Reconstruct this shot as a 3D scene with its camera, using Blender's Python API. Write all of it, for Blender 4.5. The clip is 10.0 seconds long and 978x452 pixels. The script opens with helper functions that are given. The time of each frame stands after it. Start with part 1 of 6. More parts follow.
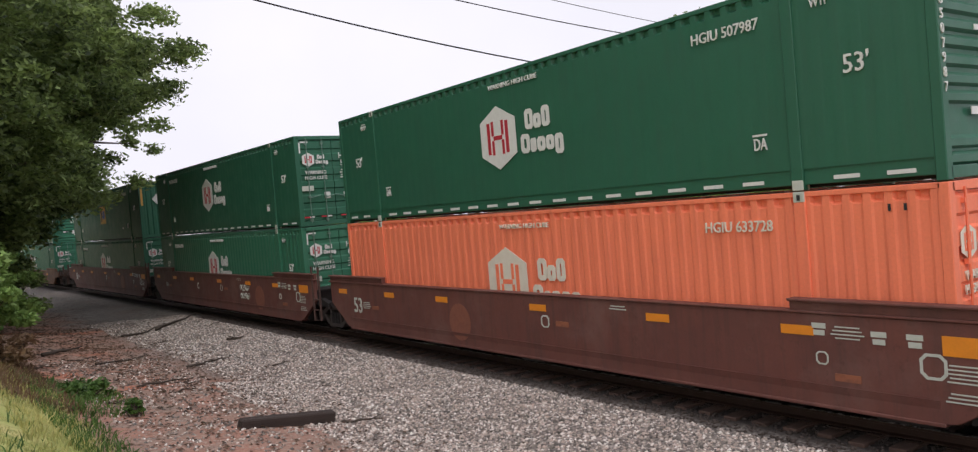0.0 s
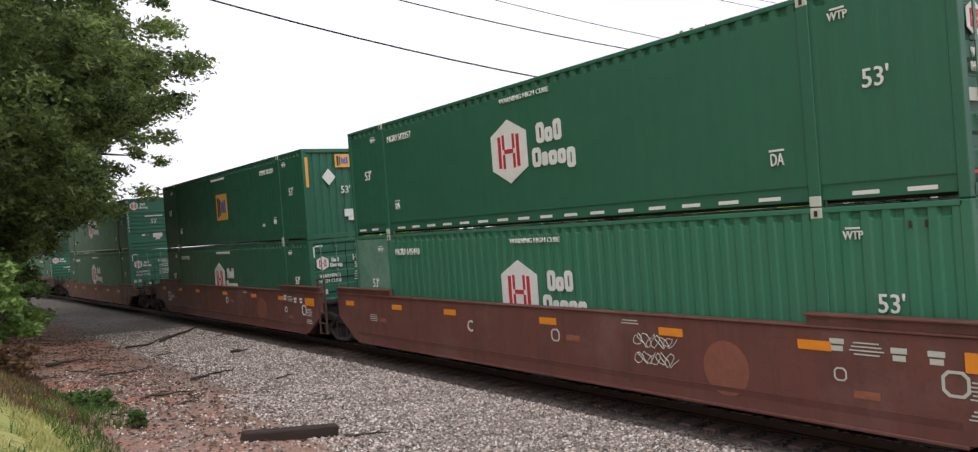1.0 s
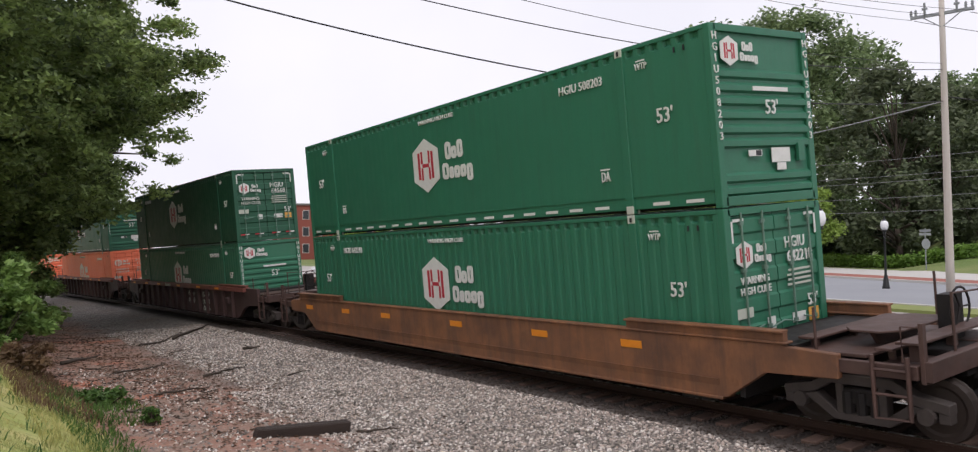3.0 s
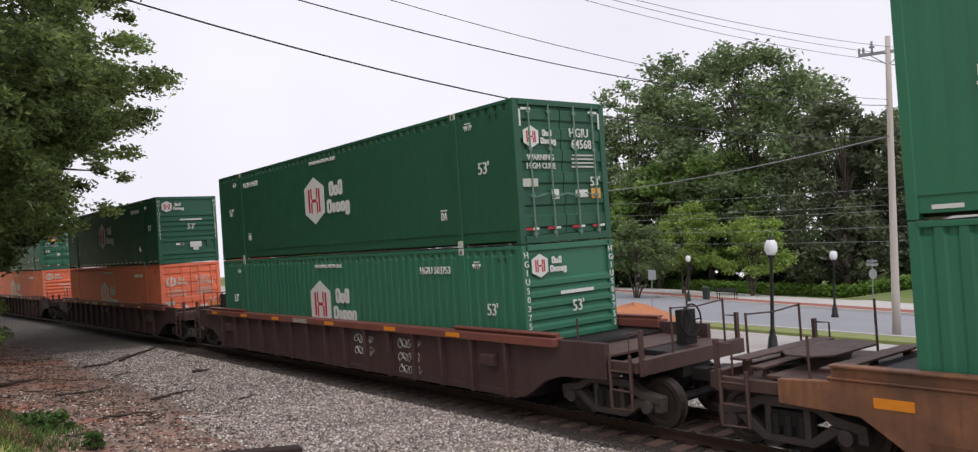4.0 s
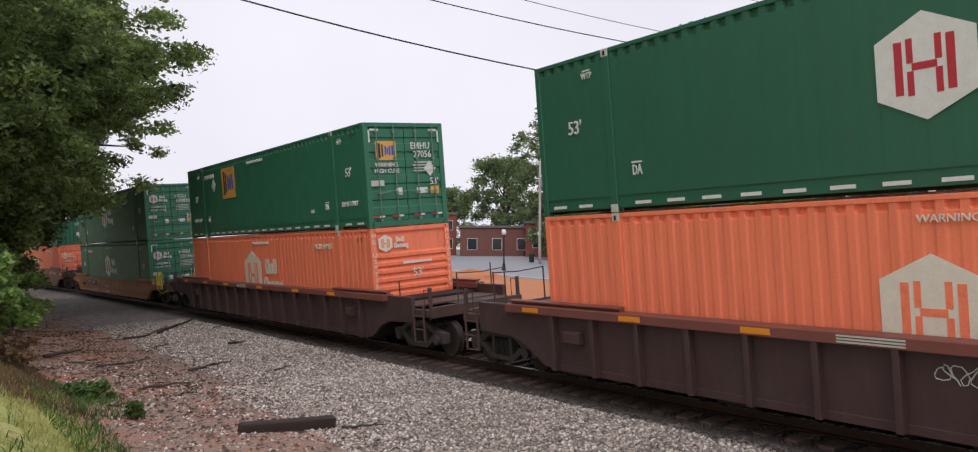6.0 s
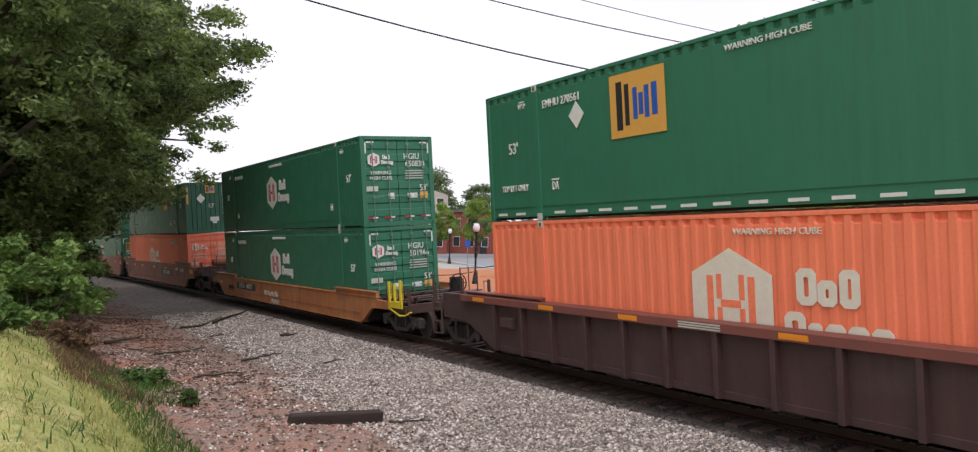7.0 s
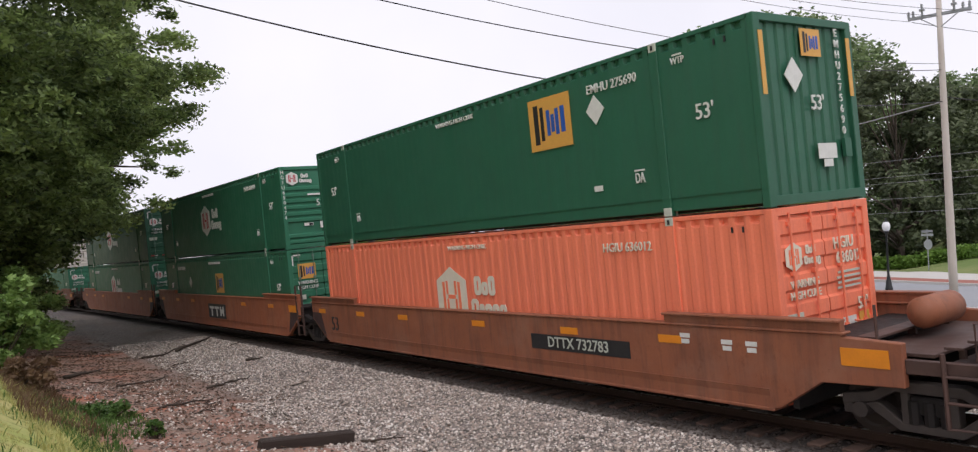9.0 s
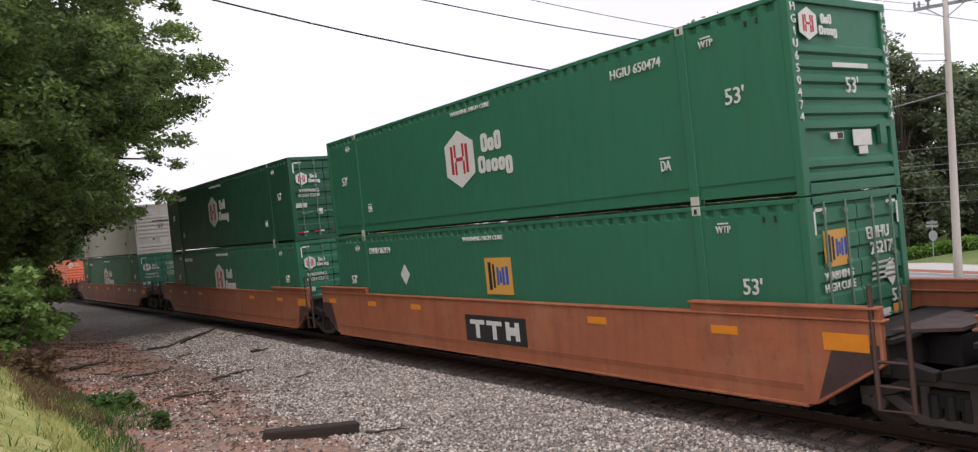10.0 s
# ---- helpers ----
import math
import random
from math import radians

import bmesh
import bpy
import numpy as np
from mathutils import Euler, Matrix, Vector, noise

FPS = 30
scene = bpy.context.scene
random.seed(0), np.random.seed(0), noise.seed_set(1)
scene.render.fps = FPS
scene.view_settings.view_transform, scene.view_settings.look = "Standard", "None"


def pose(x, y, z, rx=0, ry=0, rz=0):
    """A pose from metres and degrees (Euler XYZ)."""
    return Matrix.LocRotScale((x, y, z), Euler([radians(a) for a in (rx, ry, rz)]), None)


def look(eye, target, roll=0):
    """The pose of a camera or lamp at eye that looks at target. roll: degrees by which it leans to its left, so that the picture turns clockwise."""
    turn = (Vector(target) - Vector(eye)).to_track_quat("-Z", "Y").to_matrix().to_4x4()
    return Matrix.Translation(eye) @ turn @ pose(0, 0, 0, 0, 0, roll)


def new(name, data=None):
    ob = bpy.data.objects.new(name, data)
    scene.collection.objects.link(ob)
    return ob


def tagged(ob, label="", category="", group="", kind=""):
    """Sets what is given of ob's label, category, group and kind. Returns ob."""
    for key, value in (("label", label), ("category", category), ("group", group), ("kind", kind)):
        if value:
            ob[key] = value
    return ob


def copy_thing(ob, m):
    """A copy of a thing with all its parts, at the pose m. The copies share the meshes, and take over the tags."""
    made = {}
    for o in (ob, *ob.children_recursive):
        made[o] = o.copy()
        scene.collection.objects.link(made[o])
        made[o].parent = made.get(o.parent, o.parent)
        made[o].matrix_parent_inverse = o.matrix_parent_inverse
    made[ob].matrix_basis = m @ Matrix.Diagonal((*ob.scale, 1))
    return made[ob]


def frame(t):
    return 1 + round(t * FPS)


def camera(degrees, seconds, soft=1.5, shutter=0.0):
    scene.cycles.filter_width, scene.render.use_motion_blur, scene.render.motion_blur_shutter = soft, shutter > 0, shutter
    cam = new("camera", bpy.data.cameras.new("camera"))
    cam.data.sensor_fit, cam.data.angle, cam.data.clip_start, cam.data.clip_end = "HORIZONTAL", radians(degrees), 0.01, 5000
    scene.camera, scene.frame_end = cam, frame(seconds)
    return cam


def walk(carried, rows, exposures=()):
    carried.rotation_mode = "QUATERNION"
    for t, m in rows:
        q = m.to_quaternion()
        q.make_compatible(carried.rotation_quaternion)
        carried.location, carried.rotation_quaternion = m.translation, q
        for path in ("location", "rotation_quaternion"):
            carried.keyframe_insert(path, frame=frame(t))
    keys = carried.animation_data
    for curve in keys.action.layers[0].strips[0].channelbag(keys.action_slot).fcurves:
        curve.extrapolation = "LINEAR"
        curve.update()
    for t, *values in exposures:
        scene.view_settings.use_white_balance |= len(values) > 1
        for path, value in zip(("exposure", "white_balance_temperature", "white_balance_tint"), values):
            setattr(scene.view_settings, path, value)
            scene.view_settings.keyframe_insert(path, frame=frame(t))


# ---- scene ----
# The place: a double-stack freight train passes on a banked curve. x: across the track (+ away from the
# viewer), y: along it, z: up. The track's axis passes x = 0 at y = 0 and bends slowly towards -x.
EYE = (-11.492, 0.0, 2.875)
RAIL_Z = 0.55
KAPPA = 1 / 953.8
LEAN = radians(5.35)
VIEW = [
    (0.0, -35.32, 1.70, 0.52), (0.5, -35.84, 1.86, 0.54), (1.0, -34.97, 2.74, 0.05), (1.5, -33.04, 2.68, 0.35),
    (2.0, -30.56, 3.31, 0.31), (2.5, -32.46, 2.07, -0.38), (3.0, -34.22, 2.44, 0.42), (3.2, -33.83, 2.67, 0.50),
    (4.3, -38.09, 4.64, -0.50), (4.5, -37.28, 4.91, -0.27), (5.0, -36.24, 5.40, -0.60), (5.3, -37.00, 5.54, -0.35),
    (5.5, -36.00, 5.21, -0.32), (5.7, -35.54, 3.78, 0.00), (6.8, -33.26, 1.34, -1.60), (7.0, -31.56, 2.11, -1.57),
    (7.5, -30.34, 1.88, -1.40), (8.0, -31.37, 2.32, -1.43), (8.5, -31.54, 2.67, -0.92), (9.0, -34.08, 2.98, 1.30),
    (9.5, -35.89, 1.75, 0.97), (10.0, -33.80, 2.38, 1.35)]
cam = camera(63.42, 10.0, soft=1.2)
walk(cam, [(t, pose(*EYE, 90 + pitch, roll, yaw)) for t, yaw, pitch, roll in VIEW],
     exposures=[(0.0, 0.0, 6450, 16), (0.5, 0.08, 6450, 16), (1.0, 0.18, 6450, 16), (1.5, 0.1, 6450, 16), (2.5, 0.0, 6450, 16), (3.2, 0.0, 6450, 16), (4.4, -0.1, 6450, 16), (5.0, -0.16, 6450, 16), (5.6, -0.2, 6450, 16), (6.8, 0.15, 6450, 16), (7.0, 0.15, 6450, 16), (7.6, 0.06, 6450, 16),
                (8.5, 0.02, 6450, 16), (9.0, 0.0, 6450, 16), (9.5, 0.05, 6450, 16), (10.0, 0.12, 6450, 16)])

# ---- world and sun: a bright overcast sky ----
world = bpy.data.worlds.new("overcast_sky")
scene.world = world
world.use_nodes = True
wt = world.node_tree
sky = wt.nodes.new("ShaderNodeTexSky")
sky.sky_type, sky.sun_disc = "NISHITA", False
sky.sun_elevation, sky.sun_rotation = radians(55), radians(200)
sky.dust_density, sky.air_density = 4.0, 1.0
sky_gain = wt.nodes.new("ShaderNodeMix")
sky_gain.data_type, sky_gain.blend_type = "RGBA", "MULTIPLY"
sky_gain.inputs[0].default_value = 1.0
sky_gain.inputs[7].default_value = (0.09, 0.09, 0.09, 1)
wt.links.new(sky.outputs[0], sky_gain.inputs[6])
cloud_co = wt.nodes.new("ShaderNodeTexCoord")
cloud = wt.nodes.new("ShaderNodeTexNoise")
cloud.inputs["Scale"].default_value, cloud.inputs["Detail"].default_value = 2.2, 5.0
wt.links.new(cloud_co.outputs["Generated"], cloud.inputs["Vector"])
cloud_ramp = wt.nodes.new("ShaderNodeValToRGB")
cloud_ramp.color_ramp.elements[0].position, cloud_ramp.color_ramp.elements[0].color = 0.3, (0.86, 0.87, 0.92, 1)
cloud_ramp.color_ramp.elements[1].position, cloud_ramp.color_ramp.elements[1].color = 0.7, (0.985, 0.985, 1.03, 1)
wt.links.new(cloud.outputs["Fac"], cloud_ramp.inputs["Fac"])
veil = wt.nodes.new("ShaderNodeMix")
veil.data_type = "RGBA"
veil.inputs[0].default_value = 0.92
wt.links.new(sky_gain.outputs[2], veil.inputs[6])
wt.links.new(cloud_ramp.outputs[0], veil.inputs[7])
wt.links.new(veil.outputs[2], wt.nodes["Background"].inputs["Color"])
wt.nodes["Background"].inputs["Strength"].default_value = 1.08
sun = new("sun", bpy.data.lights.new("sun", "SUN"))
sun.data.energy, sun.data.angle, sun.data.color = 1.1, radians(25), (1.0, 0.96, 0.9)
sun.matrix_world = look((-30, -40, 70), (0, 10, 0))


# ---- materials ----
def material(name, base, second=None, rough=0.6, metal=0.0, scale=3.0, fine=60.0, bump=0.1, bump_size=0.01,
             streak=None, streak_amount=0.3, amount=0.5, coords="Object", stretch=(1, 1, 1), per_piece=0.0, dust=None, dust_amount=0.5):
    """Base colour mixed with a second one by coarse noise, fine grain, vertical streaks and a fine bump."""
    m = bpy.data.materials.new(name)
    m.use_nodes = True
    nt = m.node_tree
    b = nt.nodes["Principled BSDF"]
    second = second or tuple(c * 0.7 for c in base)
    co = nt.nodes.new("ShaderNodeTexCoord").outputs[coords]
    mp = nt.nodes.new("ShaderNodeMapping")
    mp.inputs["Scale"].default_value = stretch
    nt.links.new(co, mp.inputs["Vector"])

    def noise_at(s, detail=5.0, vec=None):
        n = nt.nodes.new("ShaderNodeTexNoise")
        n.inputs["Scale"].default_value, n.inputs["Detail"].default_value = s, detail
        n.inputs["Roughness"].default_value = 0.65
        nt.links.new(vec or mp.outputs[0], n.inputs["Vector"])
        return n.outputs["Fac"]

    def mix(fac, a, c, mode="MIX"):
        n = nt.nodes.new("ShaderNodeMix")
        n.data_type, n.blend_type = "RGBA", mode
        for sock, val in ((n.inputs[0], fac), (n.inputs[6], a), (n.inputs[7], c)):
            if isinstance(val, (int, float)):
                sock.default_value = val
            elif isinstance(val, tuple):
                sock.default_value = (*val, 1) if len(val) == 3 else val
            else:
                nt.links.new(val, sock)
        return n.outputs[2]

    def ramp(fac, lo, hi, top=1.0):
        n = nt.nodes.new("ShaderNodeMapRange")
        n.inputs["From Min"].default_value, n.inputs["From Max"].default_value = lo, hi
        n.inputs["To Max"].default_value = top
        nt.links.new(fac, n.inputs["Value"])
        return n.outputs[0]

    col = mix(ramp(noise_at(scale), 0.35, 0.68, amount), tuple(base), tuple(second))
    grain = ramp(noise_at(fine, 3.0), 0.3, 0.7, 0.35)
    col = mix(grain, col, tuple(c * 0.75 for c in base))
    if streak:
        sm = nt.nodes.new("ShaderNodeMapping")
        sm.inputs["Scale"].default_value = (4.0, 4.0, 0.35)
        nt.links.new(co, sm.inputs["Vector"])
        col = mix(ramp(noise_at(1.6, 6.0, sm.outputs[0]), 0.48, 0.75, streak_amount), col, tuple(streak))
    if dust:
        col = mix(ramp(noise_at(0.8, 7.0), 0.50, 0.70, dust_amount), col, tuple(dust))
        col = mix(ramp(noise_at(7.0, 6.0), 0.60, 0.66, dust_amount * 0.8), col, tuple(c * 0.5 for c in base))
    if per_piece:
        info = nt.nodes.new("ShaderNodeObjectInfo").outputs["Random"]
        col = mix(ramp(info, 0, 1, per_piece), col, tuple(c * 0.45 for c in base))
    nt.links.new(col, b.inputs["Base Color"])
    rr = ramp(noise_at(scale * 2.3), 0.2, 0.8, 1.0)
    rm = nt.nodes.new("ShaderNodeMapRange")
    rm.inputs["To Min"].default_value, rm.inputs["To Max"].default_value = max(0.05, rough - 0.12), min(1, rough + 0.12)
    nt.links.new(rr, rm.inputs["Value"])
    nt.links.new(rm.outputs[0], b.inputs["Roughness"])
    b.inputs["Metallic"].default_value = metal
    if bump:
        bp = nt.nodes.new("ShaderNodeBump")
        bp.inputs["Strength"].default_value, bp.inputs["Distance"].default_value = bump, bump_size
        nt.links.new(noise_at(fine * 0.5, 4.0), bp.inputs["Height"])
        nt.links.new(bp.outputs[0], b.inputs["Normal"])
    return m


def leaf_material(name, dark, light, through_leaf=0.36):
    """Foliage: tone by leaf, a little light through the blade."""
    m = bpy.data.materials.new(name)
    m.use_nodes = True
    nt = m.node_tree
    b = nt.nodes["Principled BSDF"]
    geo = nt.nodes.new("ShaderNodeNewGeometry")
    r = nt.nodes.new("ShaderNodeValToRGB")
    r.color_ramp.elements[0].color, r.color_ramp.elements[1].color = (*dark, 1), (*light, 1)
    n = nt.nodes.new("ShaderNodeTexNoise")
    n.inputs["Scale"].default_value = 0.5
    tc = nt.nodes.new("ShaderNodeTexCoord")
    nt.links.new(tc.outputs["Object"], n.inputs["Vector"])
    add = nt.nodes.new("ShaderNodeMath")
    add.operation = "MULTIPLY_ADD"
    nt.links.new(geo.outputs["Random Per Island"], add.inputs[0])
    add.inputs[1].default_value = 0.6
    sub = nt.nodes.new("ShaderNodeMapRange")
    sub.inputs["From Min"].default_value, sub.inputs["From Max"].default_value = 0.35, 0.65
    sub.inputs["To Max"].default_value = 0.4
    nt.links.new(n.outputs["Fac"], sub.inputs["Value"])
    nt.links.new(sub.outputs[0], add.inputs[2])
    nt.links.new(add.outputs[0], r.inputs["Fac"])
    nt.links.new(r.outputs[0], b.inputs["Base Color"])
    b.inputs["Roughness"].default_value = 0.55
    tr = nt.nodes.new("ShaderNodeBsdfTranslucent")
    nt.links.new(r.outputs[0], tr.inputs["Color"])
    mx = nt.nodes.new("ShaderNodeMixShader")
    mx.inputs[0].default_value = through_leaf
    nt.links.new(b.outputs[0], mx.inputs[1])
    nt.links.new(tr.outputs[0], mx.inputs[2])
    nt.links.new(mx.outputs[0], nt.nodes["Material Output"].inputs["Surface"])
    return m


GREEN = material("green_container_paint", (0.023, 0.165, 0.092), (0.026, 0.138, 0.080), 0.5, scale=0.7, fine=25, bump=0.04,
                 streak=(0.03, 0.10, 0.06), streak_amount=0.35)
GREEN_MID = material("dark_green_container_paint", (0.017, 0.120, 0.067), (0.020, 0.098, 0.058), 0.5, scale=0.7, fine=25, bump=0.04,
                     streak=(0.03, 0.085, 0.055), streak_amount=0.35)
GREEN_LIGHT = material("faded_green_container_paint", (0.026, 0.165, 0.092), (0.04, 0.145, 0.088), 0.5, scale=0.9, fine=25, bump=0.05,
                       streak=(0.06, 0.15, 0.10), streak_amount=0.4)
GREEN_DARK = material("deep_green_container_paint", (0.013, 0.095, 0.050), (0.016, 0.08, 0.046), 0.5, scale=0.7, fine=25, bump=0.04,
                      streak=(0.02, 0.06, 0.04), streak_amount=0.35)
ORANGE = material("orange_container_paint", (0.94, 0.235, 0.115), (0.86, 0.205, 0.11), 0.5, scale=0.8, fine=25, bump=0.05,
                  streak=(0.42, 0.10, 0.06), streak_amount=0.35)
ORANGE_FADED = material("faded_salmon_container_paint", (0.92, 0.235, 0.125), (0.82, 0.20, 0.11), 0.6, scale=0.9, fine=25, bump=0.05,
                        streak=(0.40, 0.10, 0.07), streak_amount=0.4)
WHITE_PAINT = material("white_container_paint", (0.62, 0.60, 0.54), (0.5, 0.48, 0.42), 0.5, scale=1.0, fine=30, streak=(0.3, 0.25, 0.2))
PALE_GREEN = material("bleached_green_paint", (0.17, 0.29, 0.23), (0.04, 0.17, 0.10), 0.6, scale=0.9, fine=25, amount=0.95, streak=(0.04, 0.17, 0.10), streak_amount=0.9)
DECAL_WHITE = material("white_marking_film", (0.72, 0.73, 0.70), (0.55, 0.56, 0.52), 0.5, scale=6, fine=40, bump=0)
DECAL_GREY = material("worn_marking_film", (0.52, 0.55, 0.48), (0.38, 0.42, 0.34), 0.55, scale=5, fine=40, bump=0)
DECAL_CREAM = material("cream_marking_film", (0.74, 0.70, 0.58), (0.60, 0.52, 0.42), 0.55, scale=5, fine=40, bump=0)
DECAL_RED = material("red_marking_film", (0.50, 0.028, 0.045), None, 0.5, scale=6, fine=40, bump=0)
DECAL_ORANGE = material("yellow_orange_film", (0.70, 0.37, 0.075), (0.60, 0.31, 0.07), 0.5, scale=5, fine=40, bump=0)
DECAL_BLACK = material("black_marking_film", (0.02, 0.02, 0.022), None, 0.5, scale=6, fine=40, bump=0)
DECAL_BLUE = material("blue_marking_film", (0.02, 0.10, 0.45), None, 0.5, scale=6, fine=40, bump=0)
REFLECTIVE = material("orange_reflective_tape", (0.80, 0.27, 0.012), (0.6, 0.2, 0.02), 0.45, scale=3, fine=50, bump=0)
ROD = material("galvanised_rod", (0.17, 0.27, 0.22), (0.11, 0.19, 0.15), 0.45, 0.5, scale=5, fine=40)
CAR_BROWN = material("oxide_brown_car_paint", (0.150, 0.050, 0.036), (0.11, 0.040, 0.032), 0.6, scale=1.3, fine=20, bump=0.08,
                     amount=0.80, streak=(0.05, 0.028, 0.024), streak_amount=0.5, dust=(0.19, 0.105, 0.085))
CAR_TAN = material("rusty_tan_car_paint", (0.27, 0.115, 0.05), (0.12, 0.058, 0.035), 0.65, scale=1.3, fine=20, bump=0.1,
                   amount=0.95, streak=(0.09, 0.05, 0.035), streak_amount=0.75, dust=(0.05, 0.03, 0.025))
CAR_ORANGE = material("weathered_orange_car_paint", (0.40, 0.125, 0.055), (0.31, 0.098, 0.050), 0.6, scale=1.3, fine=20, bump=0.08,
                      amount=0.80, streak=(0.15, 0.06, 0.04), streak_amount=0.5, dust=(0.44, 0.20, 0.11))
CAR_YELLOW = material("weathered_yellow_car_paint", (0.46, 0.165, 0.045), (0.28, 0.10, 0.045), 0.6, scale=1.3, fine=20, bump=0.08,
                      amount=0.95, streak=(0.16, 0.07, 0.04), streak_amount=0.7, dust=(0.50, 0.26, 0.12))
CAR_RUST = material("rust_brown_car_paint", (0.31, 0.105, 0.050), (0.21, 0.075, 0.042), 0.62, scale=1.3, fine=20, bump=0.08,
                    amount=0.80, streak=(0.08, 0.04, 0.03), streak_amount=0.6, dust=(0.30, 0.15, 0.10))
CAR_DARK = material("grimy_dark_brown_car_paint", (0.060, 0.029, 0.027), (0.033, 0.019, 0.019), 0.65, scale=0.8, fine=20, bump=0.08,
                    streak=(0.09, 0.05, 0.04), streak_amount=0.4, dust=(0.085, 0.055, 0.05))
FADED_DISC = material("faded_orange_disc_paint", (0.24, 0.085, 0.05), (0.15, 0.052, 0.04), 0.6, scale=5, fine=25)
CAR_CHORD = material("red_brown_chord_paint", (0.20, 0.062, 0.045), (0.13, 0.046, 0.038), 0.6, scale=1.2, fine=20, bump=0.08)
GRIME = material("black_grimy_steel", (0.014, 0.012, 0.012), (0.03, 0.022, 0.02), 0.7, 0.2, scale=3, fine=30, bump=0.2)
DECK = material("worn_deck_steel", (0.095, 0.052, 0.042), (0.03, 0.019, 0.017), 0.65, 0.1, scale=2, fine=30, bump=0.15)
TRUCK_STEEL = material("dusty_cast_truck_steel", (0.072, 0.058, 0.052), (0.03, 0.024, 0.022), 0.75, 0.1, scale=4, fine=30, bump=0.3)
WHEEL_STEEL = material("wheel_steel", (0.05, 0.036, 0.03), (0.028, 0.02, 0.018), 0.6, 0.3, scale=4, fine=30)
YELLOW = material("yellow_safety_paint", (0.80, 0.62, 0.02), (0.6, 0.45, 0.03), 0.5, scale=3, fine=30)
RAIL_STEEL = material("rusty_rail_steel", (0.065, 0.036, 0.026), (0.04, 0.026, 0.02), 0.55, 0.5, scale=4, fine=30)
RAIL_TOP = material("polished_rail_head", (0.45, 0.43, 0.40), None, 0.28, 0.9, scale=4, fine=60, bump=0.02)
TIE_WOOD = material("creosoted_tie_wood", (0.095, 0.056, 0.042), (0.15, 0.095, 0.072), 0.85, scale=4, fine=50, bump=0.5,
                    stretch=(0.4, 4, 4), per_piece=0.5)
OLD_TIMBER = material("old_dark_timber", (0.030, 0.020, 0.016), (0.06, 0.042, 0.034), 0.85, scale=5, fine=60, bump=0.6, stretch=(0.3, 4, 4))
BARK = material("grey_brown_bark", (0.075, 0.058, 0.045), (0.12, 0.095, 0.075), 0.9, scale=4, fine=30, bump=0.6, bump_size=0.04,
                stretch=(2, 2, 0.5))
ASPHALT = material("light_worn_asphalt", (0.30, 0.31, 0.33), (0.24, 0.25, 0.27), 0.85, scale=0.2, fine=20, bump=0.2)
CONCRETE = material("pale_concrete", (0.55, 0.53, 0.50), (0.45, 0.43, 0.40), 0.85, scale=0.4, fine=20, bump=0.1)
PAVER_RED = material("red_brick_paving", (0.33, 0.12, 0.085), (0.26, 0.10, 0.08), 0.85, scale=1.0, fine=15, bump=0.2)
ORANGE_SOIL = material("orange_clay_soil", (0.52, 0.20, 0.085), (0.40, 0.17, 0.085), 0.95, scale=0.8, fine=8, bump=0.6, bump_size=0.06)
LAMP_POST = material("black_cast_iron_paint", (0.012, 0.014, 0.014), None, 0.4, 0.2, scale=5, fine=40)
POLE_WOOD = material("weathered_grey_pole_wood", (0.52, 0.48, 0.44), (0.42, 0.36, 0.31), 0.85, scale=3, fine=40, bump=0.3, stretch=(3, 3, 0.3))
WIRE = material("dark_cable", (0.03, 0.03, 0.032), None, 0.5, 0.2, bump=0)
WIRE_PALE = material("pale_aluminium_cable", (0.30, 0.31, 0.32), None, 0.45, 0.4, bump=0)
STEEL_GREY = material("grey_painted_steel", (0.30, 0.32, 0.33), None, 0.5, 0.3, scale=4)
BRICK_RED = material("red_facade_brick", (0.27, 0.075, 0.055), (0.22, 0.065, 0.05), 0.85, scale=1.0, fine=12, bump=0.2)
BRICK_BROWN = material("brown_facade_brick", (0.20, 0.085, 0.07), (0.16, 0.07, 0.06), 0.85, scale=1.0, fine=12, bump=0.2)
SIDING = material("beige_siding", (0.50, 0.46, 0.40), (0.44, 0.40, 0.34), 0.7, scale=1.0, fine=10)
SIDING_WHITE = material("white_house_siding", (0.72, 0.72, 0.70), None, 0.6, scale=1.0, fine=10)
ROOFING = material("grey_roofing", (0.18, 0.17, 0.16), (0.13, 0.12, 0.12), 0.85, scale=1.0, fine=10, bump=0.3)
PANE = material("dark_window_glass", (0.03, 0.035, 0.04), None, 0.08, 0.0, bump=0)
CAR_WHITE = material("white_car_paint", (0.72, 0.73, 0.74), None, 0.2, scale=2, bump=0)
RUBBER = material("black_rubber", (0.015, 0.015, 0.015), None, 0.8)
GREEN_BIN = material("dark_green_bin_paint", (0.01, 0.03, 0.02), None, 0.5)
STICK = material("dead_branch", (0.06, 0.045, 0.035), (0.1, 0.08, 0.06), 0.9, scale=6, fine=40, bump=0.4)
LEAF_OAK = leaf_material("oak_leaf", (0.016, 0.036, 0.012), (0.34, 0.46, 0.15), 0.45)
LEAF_BUSH = leaf_material("bush_leaf", (0.10, 0.19, 0.045), (0.32, 0.48, 0.13))
LEAF_FAR = leaf_material("far_oak_leaf", (0.055, 0.095, 0.042), (0.29, 0.39, 0.17))
